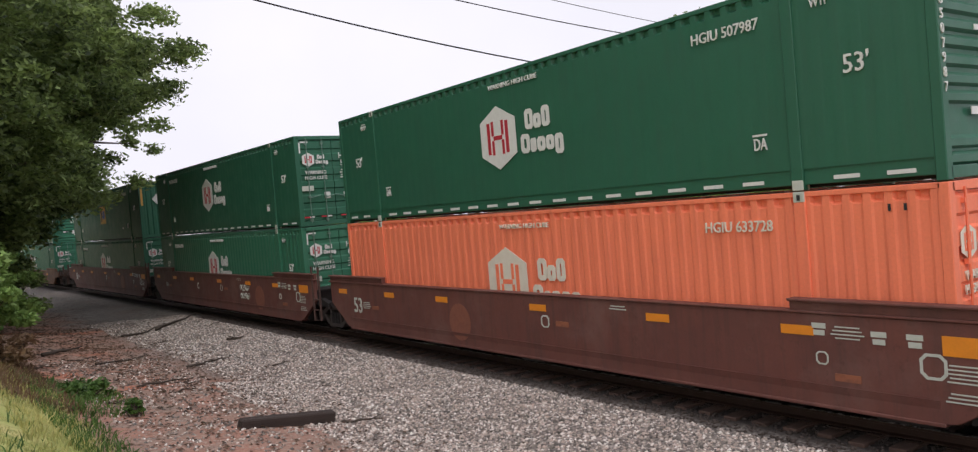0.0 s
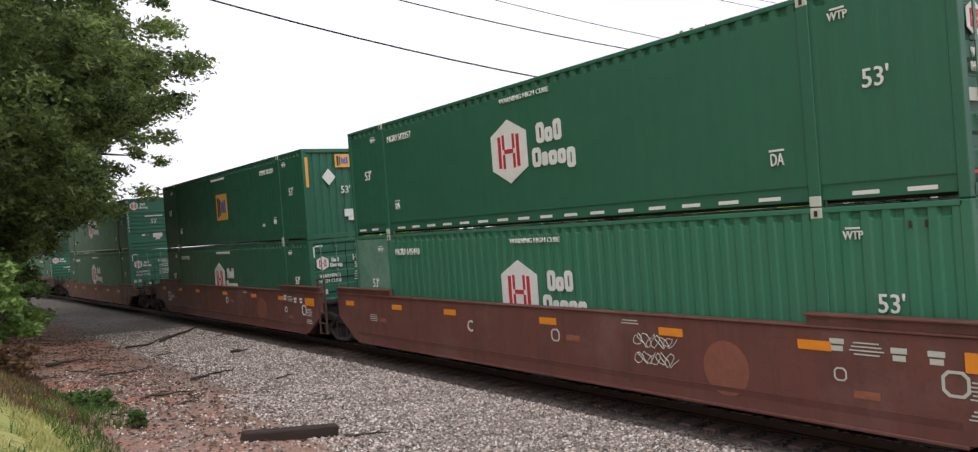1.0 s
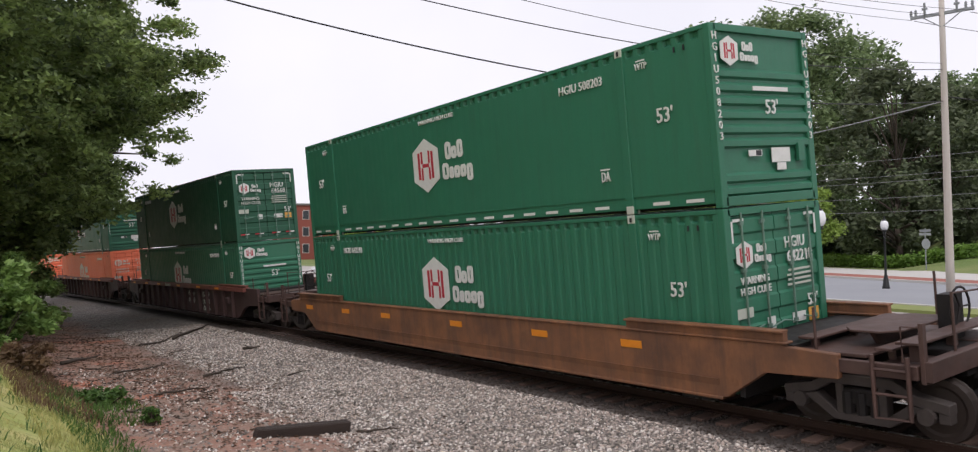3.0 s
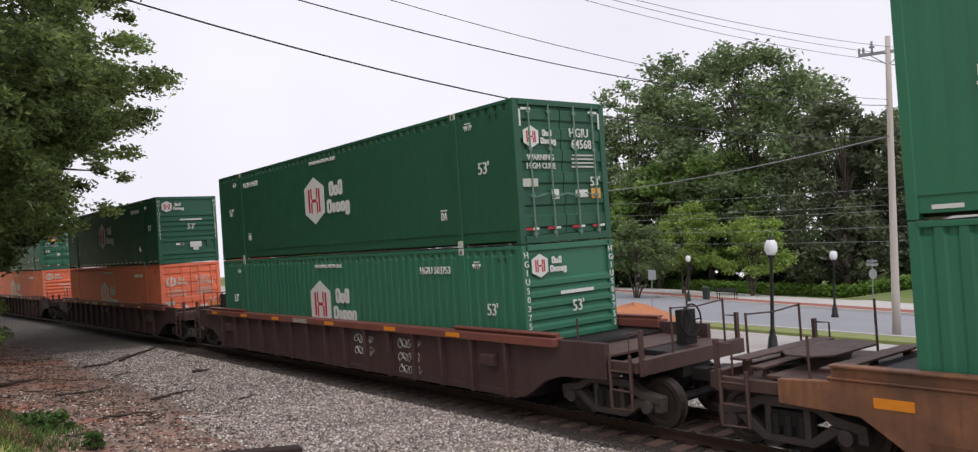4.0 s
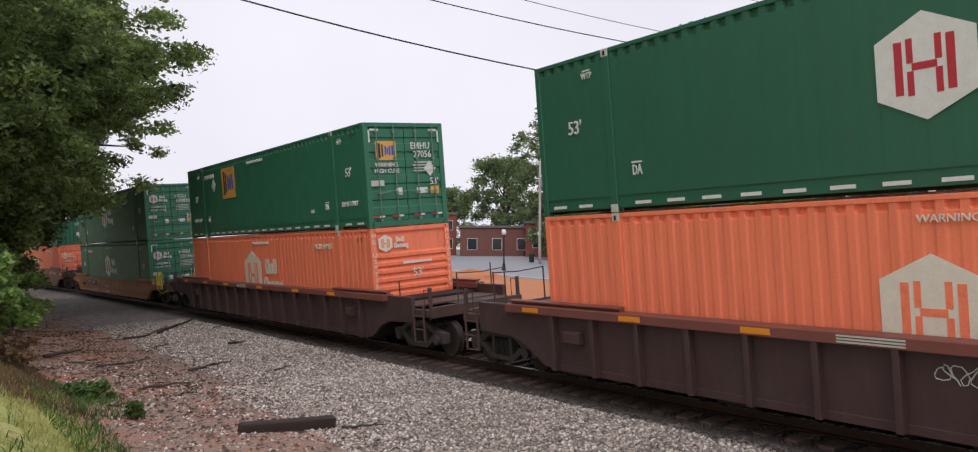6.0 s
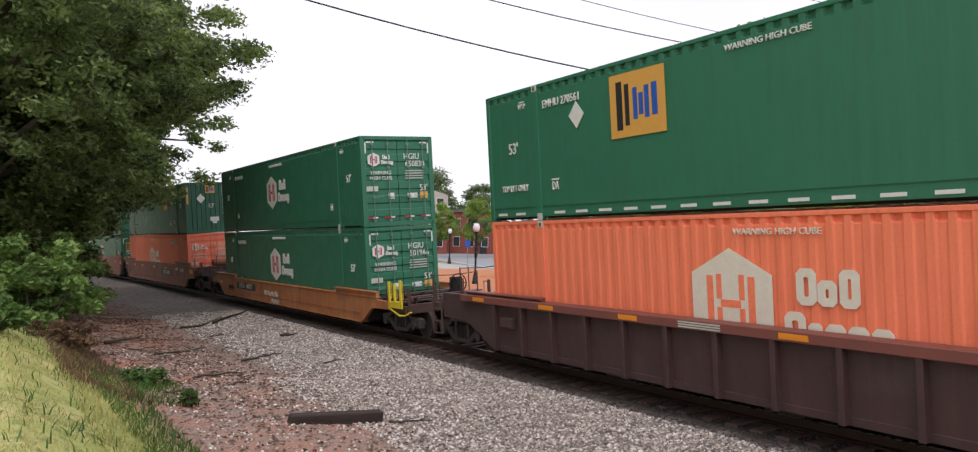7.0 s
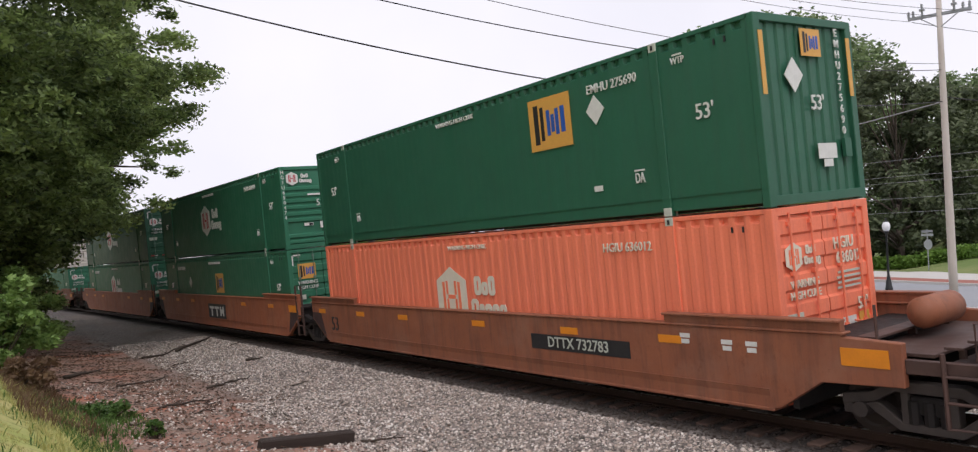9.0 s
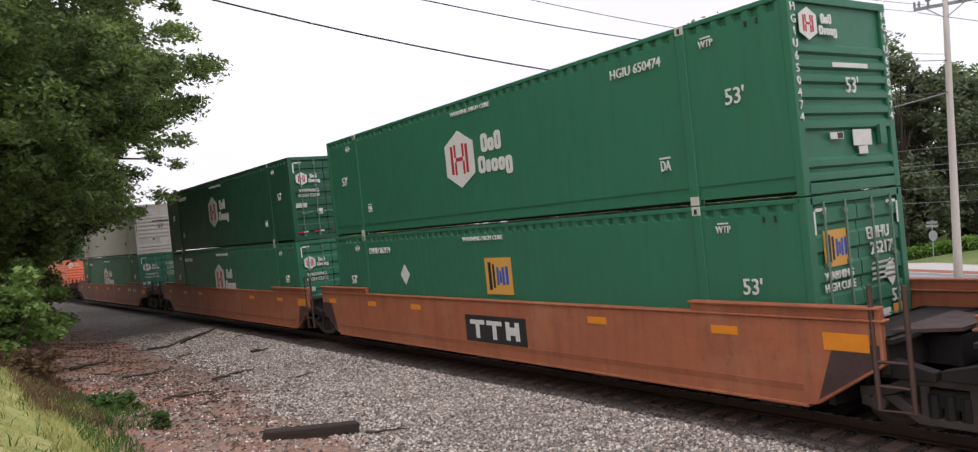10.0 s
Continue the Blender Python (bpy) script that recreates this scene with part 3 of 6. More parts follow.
def build_ballast():
    rng = np.random.default_rng(11)
    spots = []
    for count, u0, u1, y0, y1 in ((36000, -6.2, -1.75, 3, 18), (22000, -5.6, -1.75, 18, 36), (3500, -8.8, -6.0, 6, 24), (4000, 1.9, 3.0, 4, 24)):
        u = rng.uniform(u0, u1, count)
        y = rng.uniform(y0, y1, count)
        for a, c in zip(u, y):
            x = a + bent(c)
            z = ground_z(x, c)
            if -16 < a < -2.2:
                z += 0.10 * noise.noise(Vector((x * 0.5, c * 0.5, 0))) + 0.035 * noise.noise(Vector((x * 2.1, c * 2.1, 3)))
            spots.append((x, c, z + 0.005))
    stone_field("ballast_stones", spots, 0.038, stone_material(), "loose broken grey ballast stones on the shoulder")
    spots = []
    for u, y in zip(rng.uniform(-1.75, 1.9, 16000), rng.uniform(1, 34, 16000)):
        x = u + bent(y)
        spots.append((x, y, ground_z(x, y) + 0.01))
    # oily stones whose dark colour includes the shade beneath the cars
    stone_field("track_bed_stones", spots, 0.04, material("oily_shaded_ballast_stone", (0.062, 0.046, 0.038), (0.04, 0.03, 0.026), 0.8, scale=3, fine=40, bump=0.2),
                "oily ballast stones between the ties, coloured dark for the train's shade")


build_ballast()


# ---- track: two rails on timber ties, banked ----
def build_track():
    track = tagged(new("railway_track"), "banked railway track of rusty rails on dark timber ties", "railway track", kind="structure")
    profile = [(-0.07, -0.17), (0.07, -0.17), (0.07, -0.15), (0.012, -0.13), (0.012, -0.045), (0.036, -0.035), (0.036, -0.004),
               (-0.036, -0.004), (-0.036, -0.035), (-0.012, -0.045), (-0.012, -0.13), (-0.07, -0.15)]
    stations = list(range(-40, 221, 4))
    for side in (-0.75, 0.75):
        for name, outline, mat in (("rail", profile, RAIL_STEEL), ("rail_head", [(-0.03, -0.004), (0.03, -0.004), (0.03, 0.0), (-0.03, 0.0)], RAIL_TOP)):
            bm = bmesh.new()
            rings = [[bm.verts.new(track_pose(s, side) @ Vector((a, 0, z))) for a, z in outline] for s in stations]
            for p, q in zip(rings, rings[1:]):
                for i in range(len(outline)):
                    bm.faces.new((p[i], p[(i + 1) % len(outline)], q[(i + 1) % len(outline)], q[i]))
            part(name, bm, mat, track)
    bm = bmesh.new()
    box(bm, -1.3, 1.3, -0.115, 0.115, -0.35, -0.172)
    me = mesh_of("tie", bm, TIE_WOOD, 0.012)
    rng = random.Random(3)
    s = -4.0
    while s < 75:
        part("tie", me, TIE_WOOD, track, at=track_pose(s, rng.uniform(-0.05, 0.05)) @ pose(0, 0, 0, 0, 0, rng.uniform(-1.2, 1.2)))
        s += 0.52
    spike = bmesh.new()
    box(spike, -0.17, 0.17, -0.09, 0.09, -0.172, -0.155)
    plate_mesh = mesh_of("tie_plate", spike, RAIL_STEEL)
    s = -4.0
    while s < 40:
        for side in (-0.75, 0.75):
            part("tie_plate", plate_mesh, RAIL_STEEL, track, at=track_pose(s, side))
        s += 0.52


build_track()


# ---- containers ----
LEN, WID, HIGH = 16.15, 2.59, 2.896
POST = 6.1


def wave_panel(bm, x, y0, y1, z0, z1, pitch, depth, inward):
    """A corrugated side sheet in the yz plane."""
    n = max(1, round((y1 - y0) / pitch))
    p = (y1 - y0) / n
    pts = []
    for i in range(n):
        a = y0 + i * p
        pts += [(a, 0), (a + p * 0.36, 0), (a + p * 0.5, depth), (a + p * 0.86, depth)]
    pts.append((y1, 0))
    # the waves end in a row of deeper pressed notches under the top rail
    notch = [0.0 if d == 0 else 0.06 for _, d in pts]
    rows = [[bm.verts.new((x + inward * d, y, z)) for (y, _), d in zip(pts, ds)]
            for z, ds in ((z0, [d for _, d in pts]), (z1 - 0.155, [d for _, d in pts]), (z1 - 0.115, notch), (z1, notch))]
    for lo, hi in zip(rows, rows[1:]):
        for i in range(len(pts) - 1):
            bm.faces.new((lo[i], lo[i + 1], hi[i + 1], hi[i]))


def end_ribs(bm, y, out, heights):
    """An end sheet with horizontal pressed ribs."""
    prof = [(y, 0.16)]
    for z in heights:
        prof += [(y, z - 0.085), (y + out * 0.055, z - 0.05), (y + out * 0.055, z + 0.035), (y, z + 0.085)]
    prof.append((y, HIGH - 0.1))
    a = [bm.verts.new((-WID / 2 + 0.14, q, z)) for q, z in prof]
    b = [bm.verts.new((WID / 2 - 0.14, q, z)) for q, z in prof]
    for i in range(len(prof) - 1):
        bm.faces.new((a[i], b[i], b[i + 1], a[i + 1]))


HEX = [(0.0, 0.66), (0.60, 0.36), (0.60, -0.36), (0.0, -0.66), (-0.60, -0.36), (-0.60, 0.36)]
SIDE_X = -WID / 2 - 0.004


def side_mark(box_ob, u, z):
    return (SIDE_X, -u, z)


def joined(name, rects, k, mat, parent, where, facing, label, deep):
    """Several thin rectangles (dx, dz, width, height) as one piece of marking."""
    def build(bm):
        for dx, dz, w, h in rects:
            box(bm, (dx - w / 2) * k, (dx + w / 2) * k, (dz - h / 2) * k, (dz + h / 2) * k, -deep, deep)
    return part(name, cached((name, k, len(rects), mat.name, deep, rects[0]), build, mat), mat, parent, label, at=Matrix.Translation(where) @ facing)


def ring(bm, cx, cy, w, h, stroke, deep):
    """A flat rounded frame in the xy plane."""
    def loop(a, b, z):
        c = min(a, b) * 0.45
        return [bm.verts.new((cx + x, cy + y, z)) for x, y in ((a, b - c), (a - c, b), (c - a, b), (-a, b - c), (-a, c - b), (c - a, -b), (a - c, -b), (a, c - b))]
    o0, o1 = loop(w / 2, h / 2, -deep), loop(w / 2, h / 2, deep)
    i0, i1 = loop(w / 2 - stroke, h / 2 - stroke, -deep), loop(w / 2 - stroke, h / 2 - stroke, deep)
    for i in range(8):
        j = (i + 1) % 8
        for quad in ((o1[i], o1[j], i1[j], i1[i]), (o0[j], o0[i], i0[i], i0[j]), (o0[i], o0[j], o1[j], o1[i]), (i0[j], i0[i], i1[i], i1[j])):
            bm.faces.new(quad)


def badge(ob, style, u, z, at, facing, k=1.0):
    """The owner's hexagon badge and its word, as plain shapes."""
    white = DECAL_WHITE if style != "worn" else DECAL_CREAM
    mark = DECAL_RED if style == "red" else (ORANGE if style == "worn" else DECAL_RED)
    outline_plate("badge", [(a * k, b * k) for a, b in HEX], white, ob, at(u, z), facing, "white hexagon badge", 0.005)
    bars = ((-0.31, 0.0, 0.10, 0.66), (-0.17, 0.20, 0.08, 0.30), (-0.17, -0.20, 0.08, 0.30), (0.0, 0.0, 0.30, 0.09),
                         (0.17, 0.20, 0.08, 0.30), (0.17, -0.20, 0.08, 0.30), (0.31, 0.0, 0.10, 0.66))
    joined("badge_mark", bars, k, mark, ob, at(u, z), facing, "red upright bars", 0.009)
    # the word beside it: two rows of plain rounded blocks
    blocks = [(1.04, 0.25, 0.25, 0.40), (1.29, 0.19, 0.23, 0.28), (1.55, 0.25, 0.23, 0.40), (0.88, -0.22, 0.27, 0.38), (1.13, -0.27, 0.17, 0.27),
              (1.37, -0.27, 0.24, 0.28), (1.63, -0.27, 0.23, 0.28), (1.89, -0.32, 0.23, 0.38)]
    if k >= 0.9:
        for i, (x, y, w, h) in enumerate(blocks):
            part("word_block", cached(("word_block", i, k), lambda bm: ring(bm, x * k, y * k, w * k, h * k, 0.094 * k, 0.006), white), white, ob, at=Matrix.Translation(at(u, z)) @ facing)
    else:
        word = part("wordmark", cached(("wordmark", k), lambda bm: [ring(bm, x * k, y * k, w * k, h * k, 0.094 * k, 0.006) for x, y, w, h in blocks], white), white, ob,
                    "small white block word", at=Matrix.Translation(at(u, z)) @ facing)
        word["kind"] = "stuff"


def emblem(ob, u, z, at, facing, k=1.0):
    """The pool operator's yellow panel with dark and blue shapes."""
    plate("emblem_panel", 1.25 * k, 1.02 * k, DECAL_ORANGE, ob, at(u, z), facing, "yellow emblem panel")
    dark = [(-0.40, 0.0, 0.14, 0.78), (-0.22, 0.0, 0.10, 0.66)]
    blue = [(-0.03, 0.0, 0.10, 0.50), (0.10, -0.02, 0.10, 0.34), (0.23, 0.0, 0.10, 0.50), (0.40, 0.02, 0.12, 0.50)]
    joined("emblem_mark", dark, k, DECAL_BLACK, ob, at(u, z), facing, "black emblem shape", 0.010)
    joined("emblem_mark", blue, k, DECAL_BLUE, ob, at(u, z), facing, "blue emblem shape", 0.010)


def container(paint, label, near_end="louvre", brand="red", number="HGIU 507987", wavy=True, tape=False, marks=DECAL_WHITE, emblem_at=(0.5, 2.0, 1.0, 4.6), lift_text=False, pale_panel=False, badge_u=-0.75, badge_k=1.1, group="stacked containers"):
    c = thing("container", label, "shipping container", group)
    depth = 0.013 if wavy else 0.0018
    bar = paint if brand == "worn" else ROD
    for name, x, inward in (("side_panel", -WID / 2 + 0.012, 1), ("side_panel", WID / 2 - 0.012, -1)):
        part(name, cached(("side_panel", inward, wavy), lambda bm: wave_panel(bm, x, -LEN / 2 + 0.12, LEN / 2 - 0.12, 0.14 if wavy else 0.295, HIGH - 0.05, 0.285, depth, inward), paint), paint, c)
    part("roof", cached("roof", lambda bm: box(bm, -WID / 2 + 0.03, WID / 2 - 0.03, -LEN / 2 + 0.05, LEN / 2 - 0.05, HIGH - 0.06, HIGH - 0.02), paint), paint, c)
    part("floor", cached("floor_frame", lambda bm: box(bm, -WID / 2 + 0.22, WID / 2 - 0.22, -LEN / 2 + 0.05, LEN / 2 - 0.05, 0.03, 0.15), GRIME), GRIME, c)
    for sx in (-1, 1):
        a, b = sorted((sx * (WID / 2), sx * (WID / 2 - 0.07)))
        part("top_rail", cached(("top_rail", sx), lambda bm: box(bm, a, b, -LEN / 2 + 0.1, LEN / 2 - 0.1, HIGH - 0.075, HIGH), paint, 0.008), paint, c)
        part("bottom_rail", cached(("bottom_rail", sx, wavy), lambda bm: box(bm, a - sx * (0.0 if wavy else 0.032), b - sx * (0.0 if wavy else 0.032), -LEN / 2 + 0.1, LEN / 2 - 0.1, 0.075, 0.19 if wavy else 0.32), paint, 0.008), paint, c)
        for sy in (-1, 1):
            x0, x1 = sorted((sx * WID / 2, sx * (WID / 2 - 0.16)))
            y0, y1 = sorted((sy * LEN / 2, sy * (LEN / 2 - 0.14)))
            part("corner_post", cached(("corner_post", sx, sy), lambda bm: box(bm, x0, x1, y0, y1, 0, HIGH), paint, 0.012), paint, c)
            p0, p1 = sorted((sx * (WID / 2 + 0.016), sx * (WID / 2 - 0.1)))
            part("lifting_post", cached(("lifting_post", sx, sy), lambda bm: box(bm, p0, p1, sy * POST - 0.09, sy * POST + 0.09, 0.0, HIGH - 0.005), paint, 0.01), paint, c)
            q0, q1 = sorted((sx * (WID / 2 + 0.022), sx * (WID / 2 - 0.15)))
            for z0 in (0.0, HIGH - 0.15):
                def block(bm):
                    box(bm, q0, q1, sy * POST - 0.088, sy * POST + 0.088, z0, z0 + 0.15)
                part("corner_casting", cached(("corner_casting", sx, sy, z0), block, DECAL_GREY, 0.012), paint, c,
                     "pale cast-steel lifting block")
                if z0 and sx < 0:
                    plate("casting_hole", 0.05, 0.08, DECAL_BLACK, c, (-WID / 2 - 0.022, sy * POST, HIGH - 0.08), ON_SIDE, "dark lifting hole")
    # ends: one with pressed ribs (or flat waves), the other with a pair of doors
    for sy in (-1, 1):
        kind = near_end if sy < 0 else ("louvre" if near_end == "doors" else "doors")
        y = sy * (LEN / 2 - 0.06)
        for z0, z1 in ((0.02, 0.17), (HIGH - 0.12, HIGH)):
            part("end_beam", cached(("end_beam", sy, z0), lambda bm: box(bm, -WID / 2 + 0.1, WID / 2 - 0.1, min(y, sy * LEN / 2), max(y, sy * LEN / 2), z0, z1), paint, 0.008), paint, c)
        if kind == "louvre":
            part("end_panel", cached(("end_panel", sy), lambda bm: end_ribs(bm, y, sy, (0.26, 0.46, 1.01, 1.23, 1.46, 1.69, 1.90, 2.12)), paint), paint, c)
        elif kind == "plain":
            def plain(bm):
                n, w = 9, (WID - 0.28) / 9
                line_ = []
                for i in range(n):
                    a = -WID / 2 + 0.14 + i * w
                    line_ += [(a, y), (a + w * 0.6, y), (a + w * 0.7, y - sy * 0.03), (a + w * 0.9, y - sy * 0.03)]
                line_.append((WID / 2 - 0.14, y))
                lo = [bm.verts.new((p, q, 0.16)) for p, q in line_]
                hi = [bm.verts.new((p, q, HIGH - 0.1)) for p, q in line_]
                for i in range(len(line_) - 1):
                    bm.faces.new((lo[i], lo[i + 1], hi[i + 1], hi[i]))
            part("end_panel", cached(("end_plain", sy), plain, paint), paint, c)
        else:
            for sx in (-1, 1):
                a, b = sorted((sx * 0.012, sx * (WID / 2 - 0.15)))

                def leaf(bm):
                    prof = [(y - sy * 0.05, 0.18), (y, 0.18)]
                    for z in (0.24, 0.68, 1.12, 1.56, 2.0, 2.40):
                        prof += [(y, z + 0.06), (y + sy * 0.035, z + 0.10), (y + sy * 0.035, z + 0.30), (y, z + 0.34)]
                    prof += [(y, HIGH - 0.13), (y - sy * 0.05, HIGH - 0.13)]
                    prism(bm, prof, "x", a, b)
                door = part("door", cached(("door", sx, sy), leaf, paint), paint, c)
                for k in (0.34, 0.86):
                    x = sx * k * 1.05

                    def rod(bm):
                        tube(bm, (x, y + sy * 0.075, 0.12), (x, y + sy * 0.075, HIGH - 0.08), 0.018, sides=6)
                        for z in (0.2, 0.95, 1.9, 2.65):
                            box(bm, x - 0.05, x + 0.05, min(y + sy * 0.03, y + sy * 0.085), max(y + sy * 0.03, y + sy * 0.085), z - 0.03, z + 0.03)
                    part("lock_rod", cached(("lock_rod", sx, sy, k), rod, bar), bar, door, "painted lock rod")

                    def grip(bm):
                        tube(bm, (x, y + sy * 0.1, 0.92), (x + sx * -0.36, y + sy * 0.1, 0.99), 0.014, sides=6)
                    part("door_handle", cached(("door_handle", sx, sy, k), grip, bar), bar, door, "steel locking handle")
        if sy < 0:
            fy = -LEN / 2 + 0.06 - (0.042 if kind == "doors" else 0.055)

            def at_end(u, z):
                return (u, fy - 0.008, z)
            if kind == "doors":
                digits = number.split()
                if brand == "emblem":
                    emblem(c, -0.62, 2.12, at_end, ON_END, 0.52)
                    outline_plate("warning_diamond", [(0, 0.22), (0.2, 0), (0, -0.22), (-0.2, 0)], DECAL_WHITE, c, at_end(0.78, 1.6), ON_END, "white diamond placard")
                else:
                    badge(c, brand, -0.85, 2.14, at_end, ON_END, 0.34)
                lettering(digits[0], 0.19, marks, c, at_end(0.5, 2.24), ON_END)
                lettering(digits[1], 0.19, marks, c, at_end(0.62, 2.0), ON_END)
                lettering("WARNING", 0.12, marks, c, at_end(-0.62, 1.72), ON_END)
                lettering("HIGH CUBE", 0.12, marks, c, at_end(-0.62, 1.55), ON_END)
                for z, w in ((1.78, 0.62), (1.70, 0.70), (1.62, 0.66), (1.54, 0.7)):
                    plate("data_line", w, 0.035, DECAL_GREY, c, at_end(0.58, z), ON_END)
                lettering("53'", 0.2, marks, c, at_end(0.9, 1.22), ON_END)
                plate("sticker", 0.42, 0.16, DECAL_GREY, c, at_end(-0.95, 1.22), ON_END, "worn white label")
                plate("sticker", 0.2, 0.2, DECAL_WHITE, c, at_end(-0.28, 0.98), ON_END, "white square label")
                plate("sticker", 0.36, 0.16, DECAL_WHITE, c, at_end(0.48, 0.98), ON_END, "white label")
                plate("sticker", 0.28, 0.22, DECAL_ORANGE, c, at_end(0.9, 0.98), ON_END, "yellow label")
                for u in (-0.95, -0.35, 0.35, 0.95):
                    plate("tail_tape", 0.2, 0.05, DECAL_RED, c, at_end(u - 0.1, 0.3), ON_END, "red reflective tape")
                    plate("tail_tape", 0.16, 0.05, DECAL_WHITE, c, at_end(u + 0.08, 0.3), ON_END, "white reflective tape")
                for sx in (-1, 1) if brand != "worn" else ():
                    plate("edge_tape", 0.26, 0.05, DECAL_WHITE, c, at_end(sx * 0.95, HIGH - 0.2), ON_END)
                    plate("edge_tape", 0.045, 0.34, DECAL_WHITE, c, at_end(sx * 1.12, HIGH - 0.38), ON_END)
            else:
                if brand == "emblem":
                    emblem(c, 0.1, 2.5, at_end, ON_END, 0.42)
                    outline_plate("warning_diamond", [(0, 0.27), (0.24, 0), (0, -0.27), (-0.24, 0)], DECAL_WHITE, c, at_end(-0.42, 1.98), ON_END, "white diamond placard")
                    for sx in (-1, 1):
                        plate("edge_stripe", 0.1, 0.95, DECAL_ORANGE, c, at_end(sx * 1.16, 2.15), ON_END, "yellow edge stripe")
                else:
                    badge(c, brand, -0.85, 2.47, at_end, ON_END, 0.36)
                    plate("data_line", 0.95, 0.07, marks, c, at_end(0.15, 1.89), ON_END)
                    plate("sticker", 0.34, 0.10, DECAL_WHITE, c, at_end(-0.38, 0.84), ON_END, "white oval label")
                    plate("sticker", 0.14, 0.085, DECAL_BLACK, c, at_end(-0.30, 0.84), ON_END, "black label field", 0.009)
                lettering("53'", 0.24, marks, c, at_end(0.15, 1.58 if brand != "emblem" else 1.55), ON_END)
                plate("data_plate", 0.5, 0.24, DECAL_WHITE, c, at_end(0.3, 0.80), ON_END, "white data plate")
                plate("data_plate", 0.24, 0.12, DECAL_WHITE, c, at_end(0.3, 0.61), ON_END)
                plate("document_box", 0.18, 0.30, paint, c, at_end(0.86, 0.84), ON_END, "", 0.03)
                for sx in (-1, 1):
                    if brand != "emblem" or sx > 0:
                        x = 1.2 * sx if brand != "emblem" else 0.82
                        lettering("\n".join(number.replace(" ", "")), 0.125, marks, c, (x, -LEN / 2 - 0.006 if brand != "emblem" else fy - 0.01, 1.9), ON_END, 1.0)

    # the side towards the viewer
    def at(u, z):
        return side_mark(c, u, z)
    lettering("WARNING HIGH CUBE", 0.10, marks, c, at(-0.1, 2.60), ON_SIDE, 1.1)
    if brand == "emblem":
        eu, ez, ek, du = emblem_at
        emblem(c, eu, ez, at, ON_SIDE, ek)
        if du is not None:
            outline_plate("warning_diamond", [(0, 0.27), (0.24, 0), (0, -0.27), (-0.24, 0)], DECAL_WHITE, c, at(du, ez + 0.02), ON_SIDE, "white diamond placard")
        plate("sticker", 0.22, 0.1, DECAL_WHITE, c, at(4.5, 0.62), ON_SIDE)
    elif brand in ("red", "worn"):
        badge(c, brand, -0.68 if brand == "red" else badge_u, 1.55 if brand == "red" else 1.45, at, ON_SIDE, 1.0 if brand == "red" else badge_k)
    number_u = -5.2 if near_end == "doors" and brand != "worn" else 5.05
    lettering(number, 0.165, marks, c, at(number_u, 2.43), ON_SIDE, 0.92)
    if brand != "worn":
        for u in (6.6, -6.6):
            lettering("WTP", 0.115, marks, c, at(u, 2.50), ON_SIDE, 0.8)
            plate("arrow_bar", 0.2, 0.025, marks, c, at(u, 2.60), ON_SIDE)
        lettering("53'", 0.25, marks, c, at(7.05, 1.60), ON_SIDE)
        lettering("53'", 0.25, marks, c, at(-7.0, 1.60), ON_SIDE)
        for u in (5.55, -5.5):
            lettering("DA", 0.18, marks, c, at(u, 0.70), ON_SIDE, 0.62)
            plate("arrow_bar", 0.24, 0.03, marks, c, at(u, 0.84), ON_SIDE)
    if pale_panel:
        plate("pale_panel", 1.75, 2.55, PALE_GREEN, c, (-WID / 2 + 0.002, 7.08, 1.52), ON_SIDE, "bleached pale green panel", 0.005)
    if lift_text:
        for u in (7.0, -7.0):
            lettering("TOP LIFT ONLY", 0.14, marks, c, at(u, 0.72), ON_SIDE, 0.75)
    if tape:
        u = -7.6
        while u < 7.8:
            if abs(abs(u) - POST) > 0.4:
                plate("reflective_dash", 0.36, 0.055, DECAL_WHITE, c, (-WID / 2 + (-0.002 if wavy else 0.028), -u, 0.15), ON_SIDE)
            u += 0.72
    # small ladder-like vents near the upper corner, close to the near end
    for u in (7.35, 7.55):
        plate("vent_slot", 0.035, 0.09, DECAL_BLACK, c, at(u, 2.62), ON_SIDE, "dark vent slot", 0.004)
    return c


